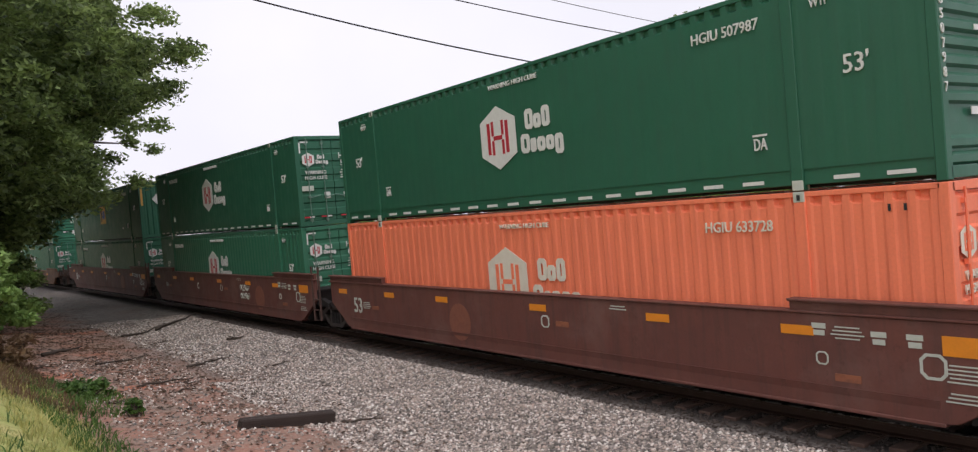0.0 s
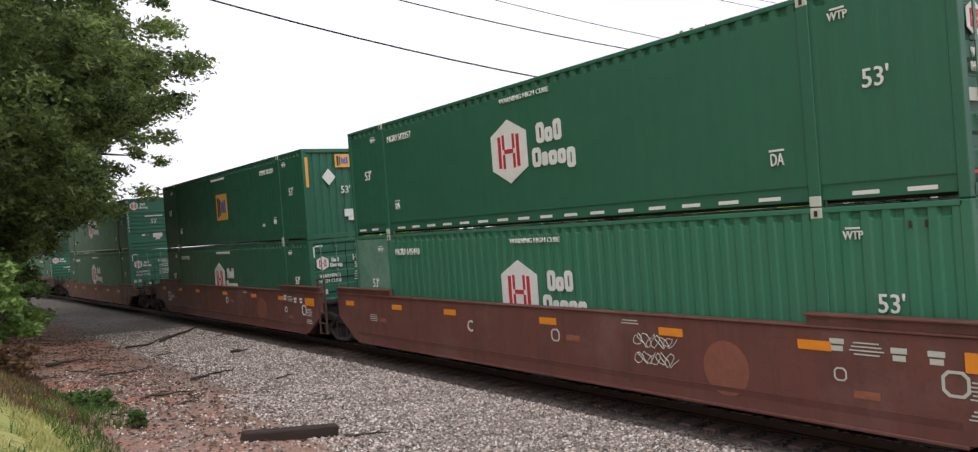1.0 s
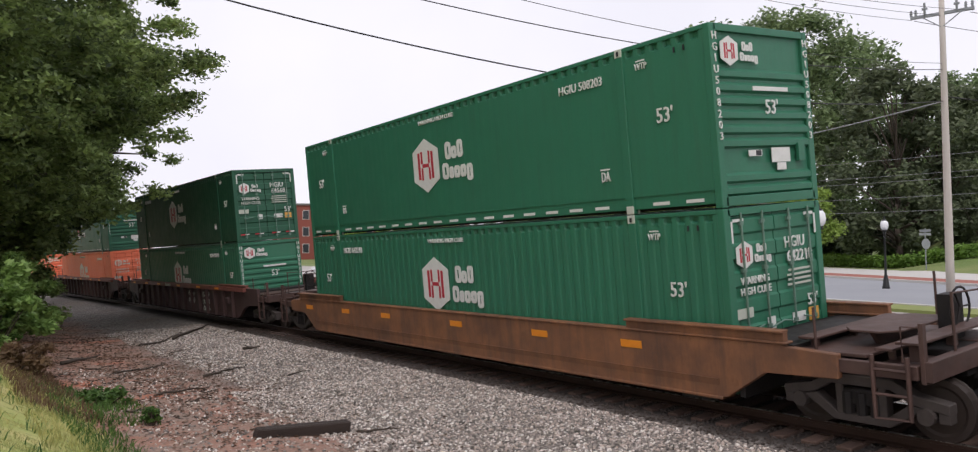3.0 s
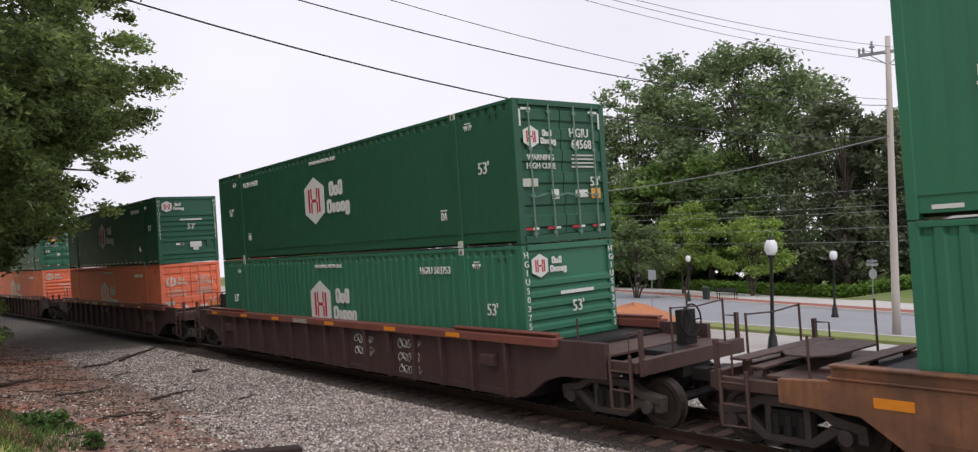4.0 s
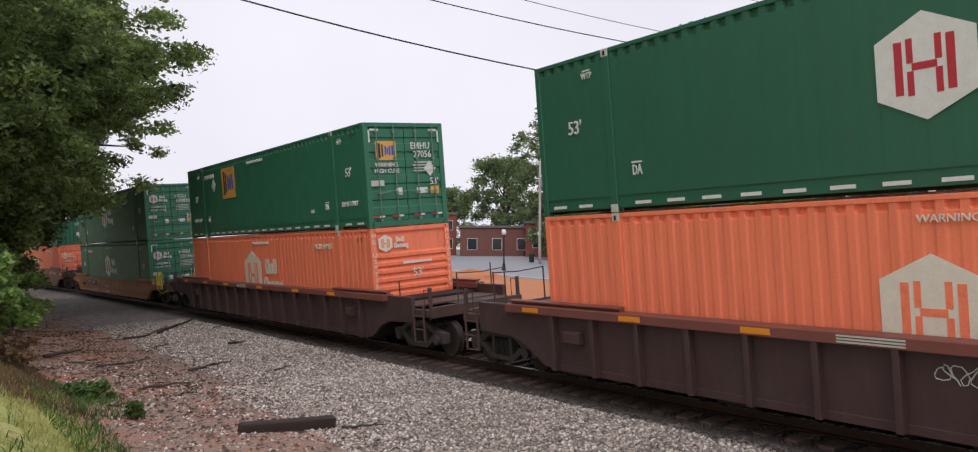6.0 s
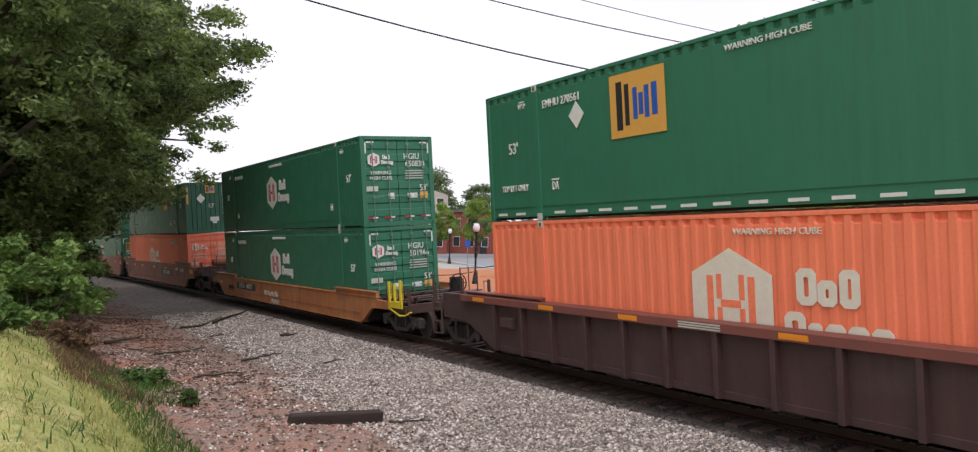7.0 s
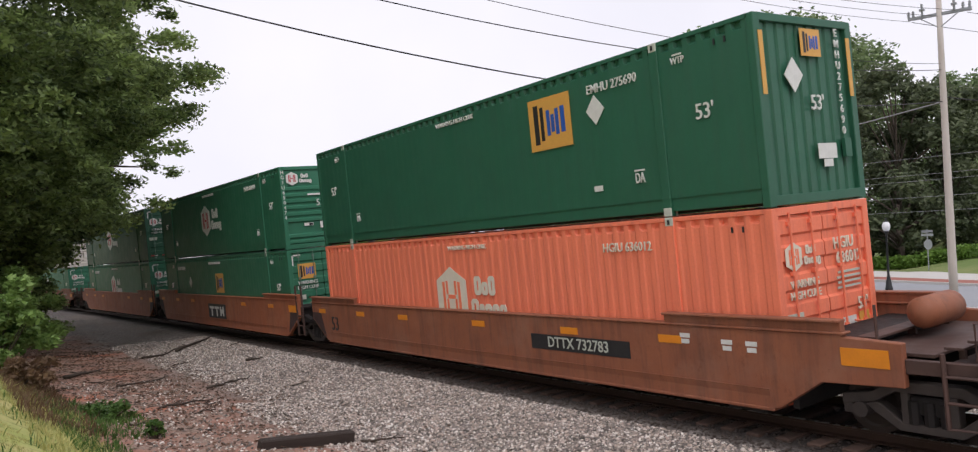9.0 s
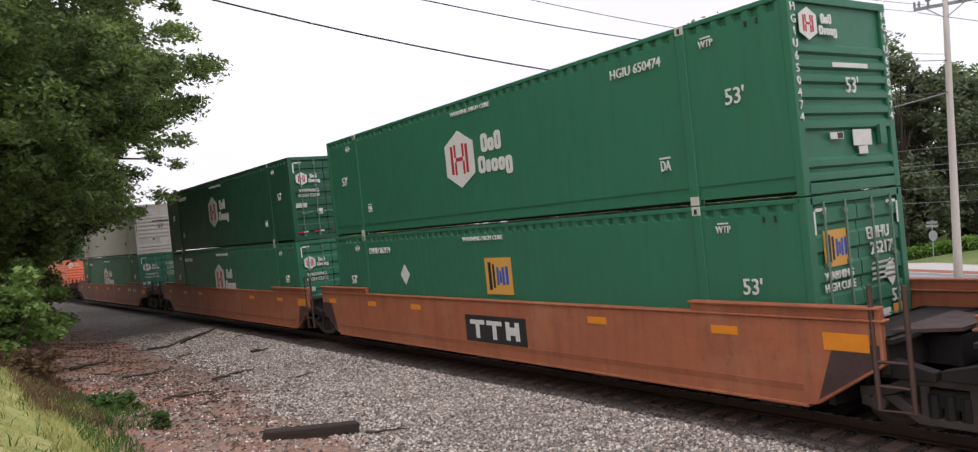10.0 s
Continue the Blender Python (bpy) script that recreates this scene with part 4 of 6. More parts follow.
# ---- well cars ----
def truck(parent, y):
    """A two-axle bogie under the car, with side frames, springs and wheels."""
    t = part("truck", cached("truck_bolster", lambda bm: (box(bm, -1.15, 1.15, -0.25, 0.25, 0.42, 0.66), box(bm, -0.35, 0.35, -0.35, 0.35, 0.60, 0.78)), GRIME, 0.02), GRIME, parent, "grimy steel bogie", at=pose(0, y, 0))
    top_bar = [(-1.17, 0.46), (-1.17, 0.60), (-0.75, 0.67), (-0.45, 0.84), (0.45, 0.84), (0.75, 0.67), (1.17, 0.60), (1.17, 0.46), (0.70, 0.54), (0.42, 0.70), (-0.42, 0.70), (-0.70, 0.54)]
    low_bar = [(-0.84, 0.50), (-0.72, 0.40), (-0.40, 0.19), (0.40, 0.19), (0.72, 0.40), (0.84, 0.50), (0.66, 0.54), (0.34, 0.30), (-0.34, 0.30), (-0.66, 0.54)]

    def cast_frame(bm, lo, hi):
        prism(bm, top_bar, "x", lo, hi)
        prism(bm, low_bar, "x", lo, hi)
        for k in (-1, 1):
            box(bm, lo + 0.01, hi - 0.01, *sorted((k * 0.25, k * 0.36)), 0.25, 0.74)
            box(bm, lo + 0.01, hi - 0.01, *sorted((k * 1.02, k * 1.165)), 0.34, 0.50)
    for sx in (-1, 1):
        x0, x1 = sorted((sx * 0.98, sx * 1.18))
        part("side_frame", cached(("side_frame", sx), lambda bm: cast_frame(bm, x0, x1), TRUCK_STEEL, 0.012), TRUCK_STEEL, t)
        for yy in (-0.89, 0.89):
            def wheel(bm):
                prof = [(0.08, -0.07), (0.30, -0.05), (0.34, -0.07), (0.42, -0.065), (0.42, 0.05), (0.445, 0.065), (0.445, 0.09), (0.33, 0.08), (0.28, 0.03), (0.08, 0.05)]
                lathe(bm, prof, 22)
                bmesh.ops.rotate(bm, verts=bm.verts, matrix=Matrix.Rotation(radians(90 * -sx), 3, "Y"))
                bmesh.ops.translate(bm, verts=bm.verts, vec=(sx * 0.76, yy, 0.42))
            part("wheel", cached(("wheel", sx, yy), wheel, WHEEL_STEEL, smooth=False), WHEEL_STEEL, t, "worn steel wheel")
            part("bearing", cached(("bearing", sx, yy), lambda bm: tube(bm, (sx * 0.9, yy, 0.42), (sx * 1.24, yy, 0.42), 0.11, sides=12), TRUCK_STEEL), TRUCK_STEEL, t)
        for k in (-0.2, 0.0, 0.2):
            part("spring", cached(("spring", sx, k), lambda bm: tube(bm, (sx * 1.12, k, 0.30), (sx * 1.12, k, 0.60), 0.085, sides=8), GRIME), GRIME, t)
    for yy in (-0.89, 0.89):
        part("axle", cached(("axle", yy), lambda bm: tube(bm, (-0.95, yy, 0.42), (0.95, yy, 0.42), 0.085, sides=8), GRIME), GRIME, t)
    return t


def well_car(paint, label, sill=1.5, ribbed=False, near_joint=False, far_joint=False, number="", panel="", big53=False, rails=DECK, marks=DECAL_GREY, mark53=None, tank=False, brake="near", scrawl=(), letter="", number_u=3.7, disc=None):
    """A well car: two deep side sills, end platforms over the bogies, couplers. near/far_joint: an end shares its bogie with the next unit."""
    c = thing("well_car", label, "railway car", "well cars")
    bottom, outer = 0.32, 1.50
    for sx in (-1, 1):
        def sheet(bm):
            lo, hi = sorted((sx * outer, sx * (outer - 0.12)))
            def end(joint):
                if joint:
                    return [(7.9, bottom), (8.1, bottom + 0.03), (9.1, 0.98), (9.1, sill)]
                if ribbed:
                    return [(8.1, bottom), (8.35, 0.45), (8.7, 0.68), (9.15, 0.82), (10.3, 0.86), (10.3, sill - 0.03)]
                return [(7.9, bottom), (8.05, bottom + 0.03), (8.75, 0.80), (9.9, 0.84), (9.9, sill - 0.07), (9.1, sill - 0.03), (9.1, sill)]
            prism(bm, end(far_joint) + [(-a, b) for a, b in reversed(end(near_joint))], "x", lo, hi)
        side = part("side_sill", cached(("side_sill", sx, sill, ribbed, near_joint, far_joint), sheet, paint, 0.012), paint, c)

        def chord(bm):
            lo, hi = sorted((sx * (outer + (0.14 if ribbed else 0.03)), sx * (outer - 0.16)))
            box(bm, lo, hi, -9.15, 9.15, sill - (0.16 if ribbed else 0.0), sill + (0.0 if ribbed else 0.035))
        part("top_chord", cached(("top_chord", sx, sill, ribbed), chord, CAR_CHORD if ribbed else paint, 0.01), paint, side)

        def foot(bm):
            lo, hi = sorted((sx * (outer + 0.015), sx * (outer - 0.3)))
            box(bm, lo, hi, -7.95, 7.95, bottom - 0.03, bottom + (0.10 if ribbed else 0.02))
        part("bottom_chord", cached(("bottom_chord", sx, ribbed), foot, paint, 0.01), paint, side)
        if not ribbed:
            def crease(bm):
                lo, hi = sorted((sx * outer, sx * (outer + 0.022)))
                prism(bm, [(sx * outer, bottom + 0.30), (sx * (outer + 0.02), bottom + 0.30), (sx * (outer - 0.03), bottom + 0.02), (sx * (outer - 0.05), bottom + 0.02)], "y", -7.9, 7.9)
            part("lower_flange", cached(("lower_flange", sx), crease, paint), paint, side)
        for sy in (-1, 1):
            def ledge(bm):
                lo, hi = sorted((sx * (outer + 0.06), sx * (outer - 0.13)))
                a, b = sorted((sy * 5.95, sy * 9.1))
                up = 0.05 if ribbed else 0.17
                prism(bm, [(a, sill + (0.0 if ribbed else 0.03)), (b, sill + (0.0 if ribbed else 0.03)), (b, sill + up), (a, sill + up)], "x", *sorted((sx * (outer - 0.005), sx * (outer - 0.11))))
                box(bm, lo, hi, a, b, sill + up - 0.005, sill + up + 0.03)
            part("end_ledge", cached(("end_ledge", sx, sy, sill, ribbed), ledge, paint if not ribbed else CAR_CHORD, 0.008), paint, side)
        if ribbed:
            rib = cached(("rib", sx, sill), lambda bm: box(bm, *sorted((sx * (outer - 0.01), sx * (outer + 0.13))), -0.05, 0.05, bottom - 0.02, sill - 0.15), paint, 0.008)
            for i in range(15):
                y = -7.7 + i * 1.1
                part("rib", rib, paint, side, at=pose(0, y, 0))
            for y in (-7.15, 7.15):
                def bracket(bm):
                    prism(bm, [(0.0, -0.15), (0.0, 0.13), (sx * 0.16, 0.10), (sx * 0.16, -0.10)], "y", -0.22, 0.22)
                part("bracket_box", cached(("bracket_box", sx), bracket, paint, 0.01), paint, side, at=pose(sx * outer, y, 0.98))
    for y in (-7.4, -3.7, 0, 3.7, 7.4):
        part("floor_beam", cached("floor_beam", lambda bm: box(bm, -1.4, 1.4, -0.35, 0.35, 0.22, 0.33), GRIME), GRIME, c, at=pose(0, y, 0))
    deck_z = min(sill - 0.02, 1.32)
    for sy, joint in ((-1, near_joint), (1, far_joint)):
        reach = 9.55 if joint else 11.05

        def bulkhead(bm):
            box(bm, -1.4, 1.4, *sorted((sy * 8.2, sy * 8.3)), 0.35, deck_z)
            box(bm, -1.42, 1.42, *sorted((sy * 8.2, sy * 9.2)), deck_z - 0.06, deck_z)
        part("bulkhead", cached(("bulkhead", sy, deck_z), bulkhead, GRIME), GRIME, c)

        def centre(bm):
            prism(bm, [(sy * 8.25, 0.85), (sy * 8.25, deck_z - 0.05), (sy * reach, deck_z - 0.10), (sy * reach, 0.80)], "x", -0.38, 0.38)
            box(bm, -1.42, 1.42, *sorted((sy * 9.0, sy * 9.12)), 0.85, deck_z)
        part("centre_sill", cached(("centre_sill", sy, joint, deck_z), centre, GRIME, 0.012), GRIME, c)
        if joint:
            def cover(bm):
                prism(bm, [(-0.9, sy * 8.9), (0.9, sy * 8.9), (0.45, sy * 9.62), (-0.45, sy * 9.62)], "z", deck_z - 0.02, deck_z + 0.03)
            part("walkway", cached(("walkway", sy, joint, deck_z), cover, rails), rails, c, "worn steel walkway plate")
            if sy < 0:
                truck(c, -9.71)

            for x in (-1.25, 1.25):
                part("bearer_arm", cached(("bearer_arm", sy), lambda bm: prism(bm, [(sy * 8.9, 0.80), (sy * 8.9, 1.1), (sy * 9.65, 0.92), (sy * 9.65, 0.80)], "x", -0.09, 0.09), GRIME, 0.01),
                     GRIME, c, at=pose(x, 0, 0))
        else:
            for name, x0, x1, y0, y1, z0, z1 in (("deck_plate", -1.30, 1.30, 9.1, 10.2, 0.11, 0.06), ("step_plate", -1.30, -0.4, 10.3, 10.94, 0.22, 0.18), ("end_sill", -1.40, 1.40, 10.95, 11.1, 0.32, 0.06),
                                                 ("side_beam", -1.45, -1.35, 9.12, 10.94, 0.30, 0.12), ("side_beam", 1.35, 1.45, 9.12, 10.94, 0.30, 0.12), ("walk_plate", 0.42, 1.30, 10.25, 10.92, 0.13, 0.09)):
                part(name, cached((name, sy, x0, deck_z), lambda bm: box(bm, x0, x1, *sorted((sy * y0, sy * y1)), deck_z - z0, deck_z - z1), DECK, 0.008), DECK, c)
            truck(c, sy * 10.0)

            def shank(bm):
                box(bm, -0.12, 0.12, *sorted((sy * 11.0, sy * 11.5)), 0.72, 0.94)
                prism(bm, [(-0.24, sy * 11.45), (0.22, sy * 11.45), (0.26, sy * 11.73), (0.0, sy * 11.73), (-0.24, sy * 11.66)], "z", 0.66, 1.0)
            part("coupler", cached(("coupler", sy), shank, GRIME, 0.015), GRIME, c)

            def hose(bm):
                pts = [(0.35, 11.05, 0.85), (0.38, 11.3, 0.55), (0.3, 11.6, 0.42), (0.2, 11.75, 0.5)]
                pipe(bm, [(p[0], sy * p[1], p[2]) for p in pts], 0.028)
            part("air_hose", cached(("air_hose", sy), hose, RUBBER), RUBBER, c)
            for x in (-1.36, 1.36):
                part("end_post", cached(("end_post", sy, deck_z), lambda bm: box(bm, -0.045, 0.045, *sorted((sy * 10.96, sy * 11.02)), deck_z - 0.35, deck_z + 0.42), DECK, 0.006), DECK, c,
                     "brown steel end post", at=pose(x, 0, 0))
                part("grab_iron", cached(("grab_iron", sy, deck_z), lambda bm: pipe(bm, [(0, sy * 10.72, deck_z - 0.1), (0, sy * 10.72, deck_z + 0.36), (0, sy * 10.95, deck_z + 0.36)], 0.016), DECK), DECK, c, at=pose(x, 0, 0))
            if not ribbed:
                for k, (ya, yb, up) in enumerate(((9.15, 9.42, 0.10), (10.28, 10.52, 0.03), (10.56, 10.86, 0.13))):
                    def slat(bm):
                        box(bm, -1.22, 1.22, *sorted((sy * ya, sy * yb)), deck_z + up - 0.035, deck_z + up)
                        for x in (-1.0, 0.0, 1.0):
                            box(bm, x - 0.03, x + 0.03, *sorted((sy * (ya + 0.08), sy * (yb - 0.08))), deck_z - 0.15, deck_z + up - 0.03)
                    part("crossover_step", cached(("crossover_step", sy, k, deck_z), slat, DECK, 0.005), DECK, c)
            for x, y, h in ((-1.33, 9.5, 0.55), (-0.55, 11.0, 0.72), (0.95, 11.0, 0.72), (1.33, 9.9, 0.78)):
                part("rail_post", cached(("rail_post", sy, y, h, deck_z), lambda bm: tube(bm, (0, sy * y, deck_z - 0.12), (0, sy * y, deck_z + h), 0.02, sides=6), DECK), DECK, c, at=pose(x, 0, 0))
            part("hand_rail", cached(("hand_rail", sy, deck_z), lambda bm: pipe(bm, [(-0.55, sy * 11.0, deck_z + 0.70), (0.2, sy * 11.0, deck_z + 0.66), (0.95, sy * 11.0, deck_z + 0.70)], 0.014), DECK), DECK, c)
            part("brake_pipe", cached(("brake_pipe", sy), lambda bm: pipe(bm, [(-1.1, sy * 8.6, 0.95), (-1.2, sy * 9.4, 0.92), (-0.9, sy * 10.3, 0.98), (0.2, sy * 10.9, 0.9), (0.35, sy * 11.05, 0.86)], 0.026), TRUCK_STEEL), TRUCK_STEEL, c)
            part("brake_cylinder", cached(("brake_cylinder", sy), lambda bm: (tube(bm, (-0.95, sy * 9.2, 1.04), (-0.95, sy * 9.65, 1.04), 0.13, sides=12), tube(bm, (-0.95, sy * 9.65, 1.04), (-0.95, sy * 10.1, 1.0), 0.03, sides=6)), TRUCK_STEEL), TRUCK_STEEL, c)
            if brake == ("near" if sy < 0 else "far"):
                def wheel(bm):
                    n = 18
                    pts = [(0.5 + 0.29 * math.cos(2 * math.pi * i / n), -10.62 if sy < 0 else 10.33, deck_z + 0.36 + 0.29 * math.sin(2 * math.pi * i / n)) for i in range(n)]
                    for p, q in zip(pts, pts[1:] + pts[:1]):
                        tube(bm, p, q, 0.018, sides=5)
                    for i in range(0, n, 6):
                        tube(bm, (0.5, -10.62 if sy < 0 else 10.33, deck_z + 0.36), pts[i], 0.014, sides=5)
                    box(bm, 0.36, 0.68, *sorted((sy * 10.37, sy * 10.58)), deck_z - 0.1, deck_z + 0.55)
                part("brake_wheel", cached(("brake_wheel", sy, deck_z), wheel, GRIME), GRIME, c, "hand brake wheel")
            if paint is CAR_TAN:
                def raised(bm):
                    w, d = 0.85, 0.42
                    prism(bm, [(-w, sy * 9.95 - d * 0.5), (-w * 0.7, sy * 9.95 - d), (w * 0.7, sy * 9.95 - d), (w, sy * 9.95 - d * 0.5),
                               (w, sy * 9.95 + d * 0.5), (w * 0.7, sy * 9.95 + d), (-w * 0.7, sy * 9.95 + d), (-w, sy * 9.95 + d * 0.5)], "z", deck_z + 0.15, deck_z + 0.18)
                    prism(bm, [(-0.5, deck_z - 0.07), (0.5, deck_z - 0.07), (0.7, deck_z + 0.152), (-0.7, deck_z + 0.152)], "y", sy * 9.95 - 0.04, sy * 9.95 + 0.04)
                part("raised_cover", cached(("raised_cover", sy, deck_z), raised, DECK, 0.006), DECK, c, "worn raised steel cover plate")
            if tank and sy < 0:
                part("air_tank", cached("air_tank", lambda bm: lathe_y(bm, 0.1, -9.6, deck_z + 0.30, 0.22, 1.05), CAR_RUST, smooth=True), CAR_RUST, c, "brown air reservoir")
        # ladder at the corner on the viewer's side
        def steps(bm):
            y = sy * (10.62 if not joint else 9.22)
            w, top = 0.46, deck_z + (0.0 if not joint else 0.72)
            pipe(bm, [(-1.50, y - w / 2, top), (-1.50, y - w / 2, 0.42), (-1.50, y + w / 2, 0.40), (-1.50, y + w / 2, top)], 0.036 if joint else 0.032)
            for z in (0.72, 1.04):
                tube(bm, (-1.50, y - w / 2, z), (-1.50, y + w / 2, z), 0.022, sides=6)
        if (not joint and (rails is not YELLOW or sy > 0)) or (joint and sy < 0):
            part("ladder", cached(("ladder", sy, joint, deck_z), steps, DECK), DECK, c, "steel corner ladder")
        if rails is YELLOW and sy < 0:
            y = sy * 10.45
            bm = bmesh.new()
            prism(bm, [(y - 0.42, 0.92), (y + 0.42, 0.92), (y + 0.42, 1.06), (y + 0.1, 1.12), (y - 0.42, 1.12)], "x", -1.56, -1.50)
            part("corner_step", bm, YELLOW, c, "yellow corner step plate", bevel=0.006)
            for k, h in ((-0.38, 0.62), (0.0, 0.5), (0.34, 0.55)):
                bm = bmesh.new()
                box(bm, -1.56, -1.52, y + k - 0.05, y + k + 0.05, 0.95, 1.12 + h)
                pipe(bm, [(-1.50, y + k + 0.04, 1.08 + h), (-1.42, y + k + 0.09, 1.06 + h), (-1.42, y + k + 0.09, 1.2), (-1.5, y + k + 0.04, 1.15)], 0.016)
                part("hand_hold", bm, YELLOW, c, "yellow hand hold")
            bm = bmesh.new()
            pipe(bm, [(-1.5, y - sy * 0.5, 0.9), (-1.52, y + sy * 0.2, 0.72), (-1.52, y + sy * 0.55, 0.74), (-1.45, y + sy * 0.8, 0.85)], 0.026)
            part("uncoupling_lever", bm, YELLOW, c, "yellow uncoupling lever")

    # markings on the side towards the viewer
    X = -outer - 0.004
    for s_, joint in ((1, near_joint), (-1, far_joint)):
        if joint and paint in (CAR_ORANGE, CAR_RUST):
            pts = [(s_ * 8.12, bottom + 0.10), (s_ * 9.06, 1.0), (s_ * 9.06, sill - 0.30), (s_ * 8.42, sill - 0.30)]
            outline_plate("end_patch", pts if s_ > 0 else pts[::-1], CAR_DARK, c, (X, 0, 0), ON_SIDE, "dark painted end of the sill", 0.003)

    def at(u, z):
        return (X, -u, z)
    zt = sill - (0.08 if ribbed else 0.24)
    for u in ((-8.3, -5.6, -3.1, 3.7, 6.6) if paint is CAR_ORANGE else (-8.3,) if paint is CAR_YELLOW else (-8.3, -5.6, -3.1, 0.4, 3.5, 6.05)):
        plate("reflective_tape", 0.5, 0.13 if not ribbed else 0.09, REFLECTIVE, c, (X - (0.14 if ribbed else 0), -u, zt), ON_SIDE, "orange reflective tape")
    if paint in (CAR_BROWN, CAR_ORANGE, CAR_RUST):
        plate("reflective_tape", 0.66, 0.24, REFLECTIVE, c, at(9.4 if paint is CAR_RUST and not near_joint else 8.6 if paint is CAR_ORANGE and near_joint else 8.3, zt - 0.05), ON_SIDE, "large orange reflective patch")
    if number and not ribbed:
        nz = sill - (0.50 if number_u > 0 else 0.28)
        plate("number_panel", 2.8, 0.30, DECAL_BLACK, c, at(number_u, nz), ON_SIDE, "dark number panel", 0.003)
        lettering(number, 0.21, DECAL_GREY, c, (X - 0.004, -number_u, nz), ON_SIDE, 1.0)
    if panel:
        plate("emblem_panel", 2.3, 0.60, DECAL_BLACK, c, at(0.35, sill - 0.62), ON_SIDE, "black emblem panel")
        for dx, w, h, dz in ((-0.55, 0.50, 0.09, 0.13), (-0.55, 0.13, 0.30, -0.05), (0.0, 0.50, 0.09, 0.13), (0.0, 0.13, 0.30, -0.05),
                             (0.42, 0.13, 0.36, 0.0), (0.56, 0.16, 0.16, 0.0), (0.70, 0.13, 0.36, 0.0)):
            plate("emblem_bar", w * 1.15, h * 1.1, DECAL_WHITE, c, at(0.35 + dx * 1.2, sill - 0.62 + dz * 1.1), ON_SIDE, "", 0.010)
    if big53:
        lettering("53", 0.42, mark53 or marks, c, at(-7.4, sill - 0.62), ON_SIDE)
    if not ribbed:
        for u, n, top in ((6.78, 4, 0.16), (8.2, 5, 0.52), (8.2, 3, 0.86), (-6.9, 4, 0.50), (2.6, 2, 0.10)) if paint is CAR_BROWN else ():
            for i in range(n):
                plate("data_line", 0.34 + 0.06 * (i % 3), 0.016, marks, c, at(u, sill - top - i * 0.05), ON_SIDE)
        for u, z in ((6.38, 0.16), (7.2, 0.22), (7.65, 0.22)) if paint in (CAR_BROWN, CAR_RUST) else ():
            for i, w in enumerate((0.20, 0.16)):
                plate("stencil_mark", w, 0.07, marks, c, at(u, sill - z - i * 0.095), ON_SIDE)
        if paint is CAR_BROWN:
            for u, z, r in ((6.4, 0.60, 0.09), (0.6, 0.50, 0.12), (7.85, 0.56, 0.16)):
                part("round_stencil", cached(("round_stencil", r), lambda bm: ring(bm, 0, 0, 2 * r, 2 * r, r * 0.22, 0.004), marks), marks, c, at=Matrix.Translation(at(u, sill - z)) @ ON_SIDE)
            for u, z in ((-6.4, 0.62), (1.1, 0.52), (6.75, 0.84)):
                plate("faded_tape", 0.36, 0.10, CAR_RUST, c, at(u, sill - z), ON_SIDE, "faded reflective tape")
        if letter:
            lettering(letter, 0.26, marks, c, at(-2.3, sill - 0.52), ON_SIDE)
        if disc is not None:
            outline_plate("faded_disc", [(0.42 * math.cos(2 * math.pi * i / 24), 0.42 * math.sin(2 * math.pi * i / 24)) for i in range(24)],
                          FADED_DISC, c, at(disc, sill - 0.72), ON_SIDE, "faded orange disc on the side", 0.003)
    else:
        for i in range(3):
            plate("data_line", 0.9, 0.022, marks, c, (X - 0.14, 1.4, sill - 0.04 - i * 0.04), ON_SIDE)
    rng = random.Random(17)
    for u0, rows, ink in scrawl:
        for r in range(rows):
            pts, p = [], 0.0
            for i in range(60):
                p += rng.uniform(0.55, 0.95)
                pts.append((X - 0.003, -(u0 - 0.42 + i * 0.015 + 0.075 * math.sin(p * 1.3)), sill - 0.42 - r * 0.30 + 0.12 * math.sin(p) * rng.uniform(0.5, 1.1)))
            bm = bmesh.new()
            pipe(bm, pts, 0.008, 4)
            part("chalk_scrawl", bm, ink, c, "illegible scrawl on the side")
    return c


def lathe_y(bm, x, y, z, r, length):
    """A lying tank with domed ends along x."""
    lathe(bm, [(0.02, -length / 2), (r * 0.7, -length / 2 + 0.03), (r, -length / 2 + 0.12), (r, length / 2 - 0.12), (r * 0.7, length / 2 - 0.03), (0.02, length / 2)], 16)
    bmesh.ops.rotate(bm, verts=bm.verts, matrix=Matrix.Rotation(radians(90), 3, "Y"))
    bmesh.ops.translate(bm, verts=bm.verts, vec=(x, y, z))


# each unit of the train: place along it, car, lower box, upper box
G_UP, G_LOW = "green steel container on the upper tier", "green steel container in the well of the car"
O_LOW = "orange steel container in the well of the car"
TRAIN = []


def unit(place, car, lower, upper):
    TRAIN.append((place, car, lower, upper))


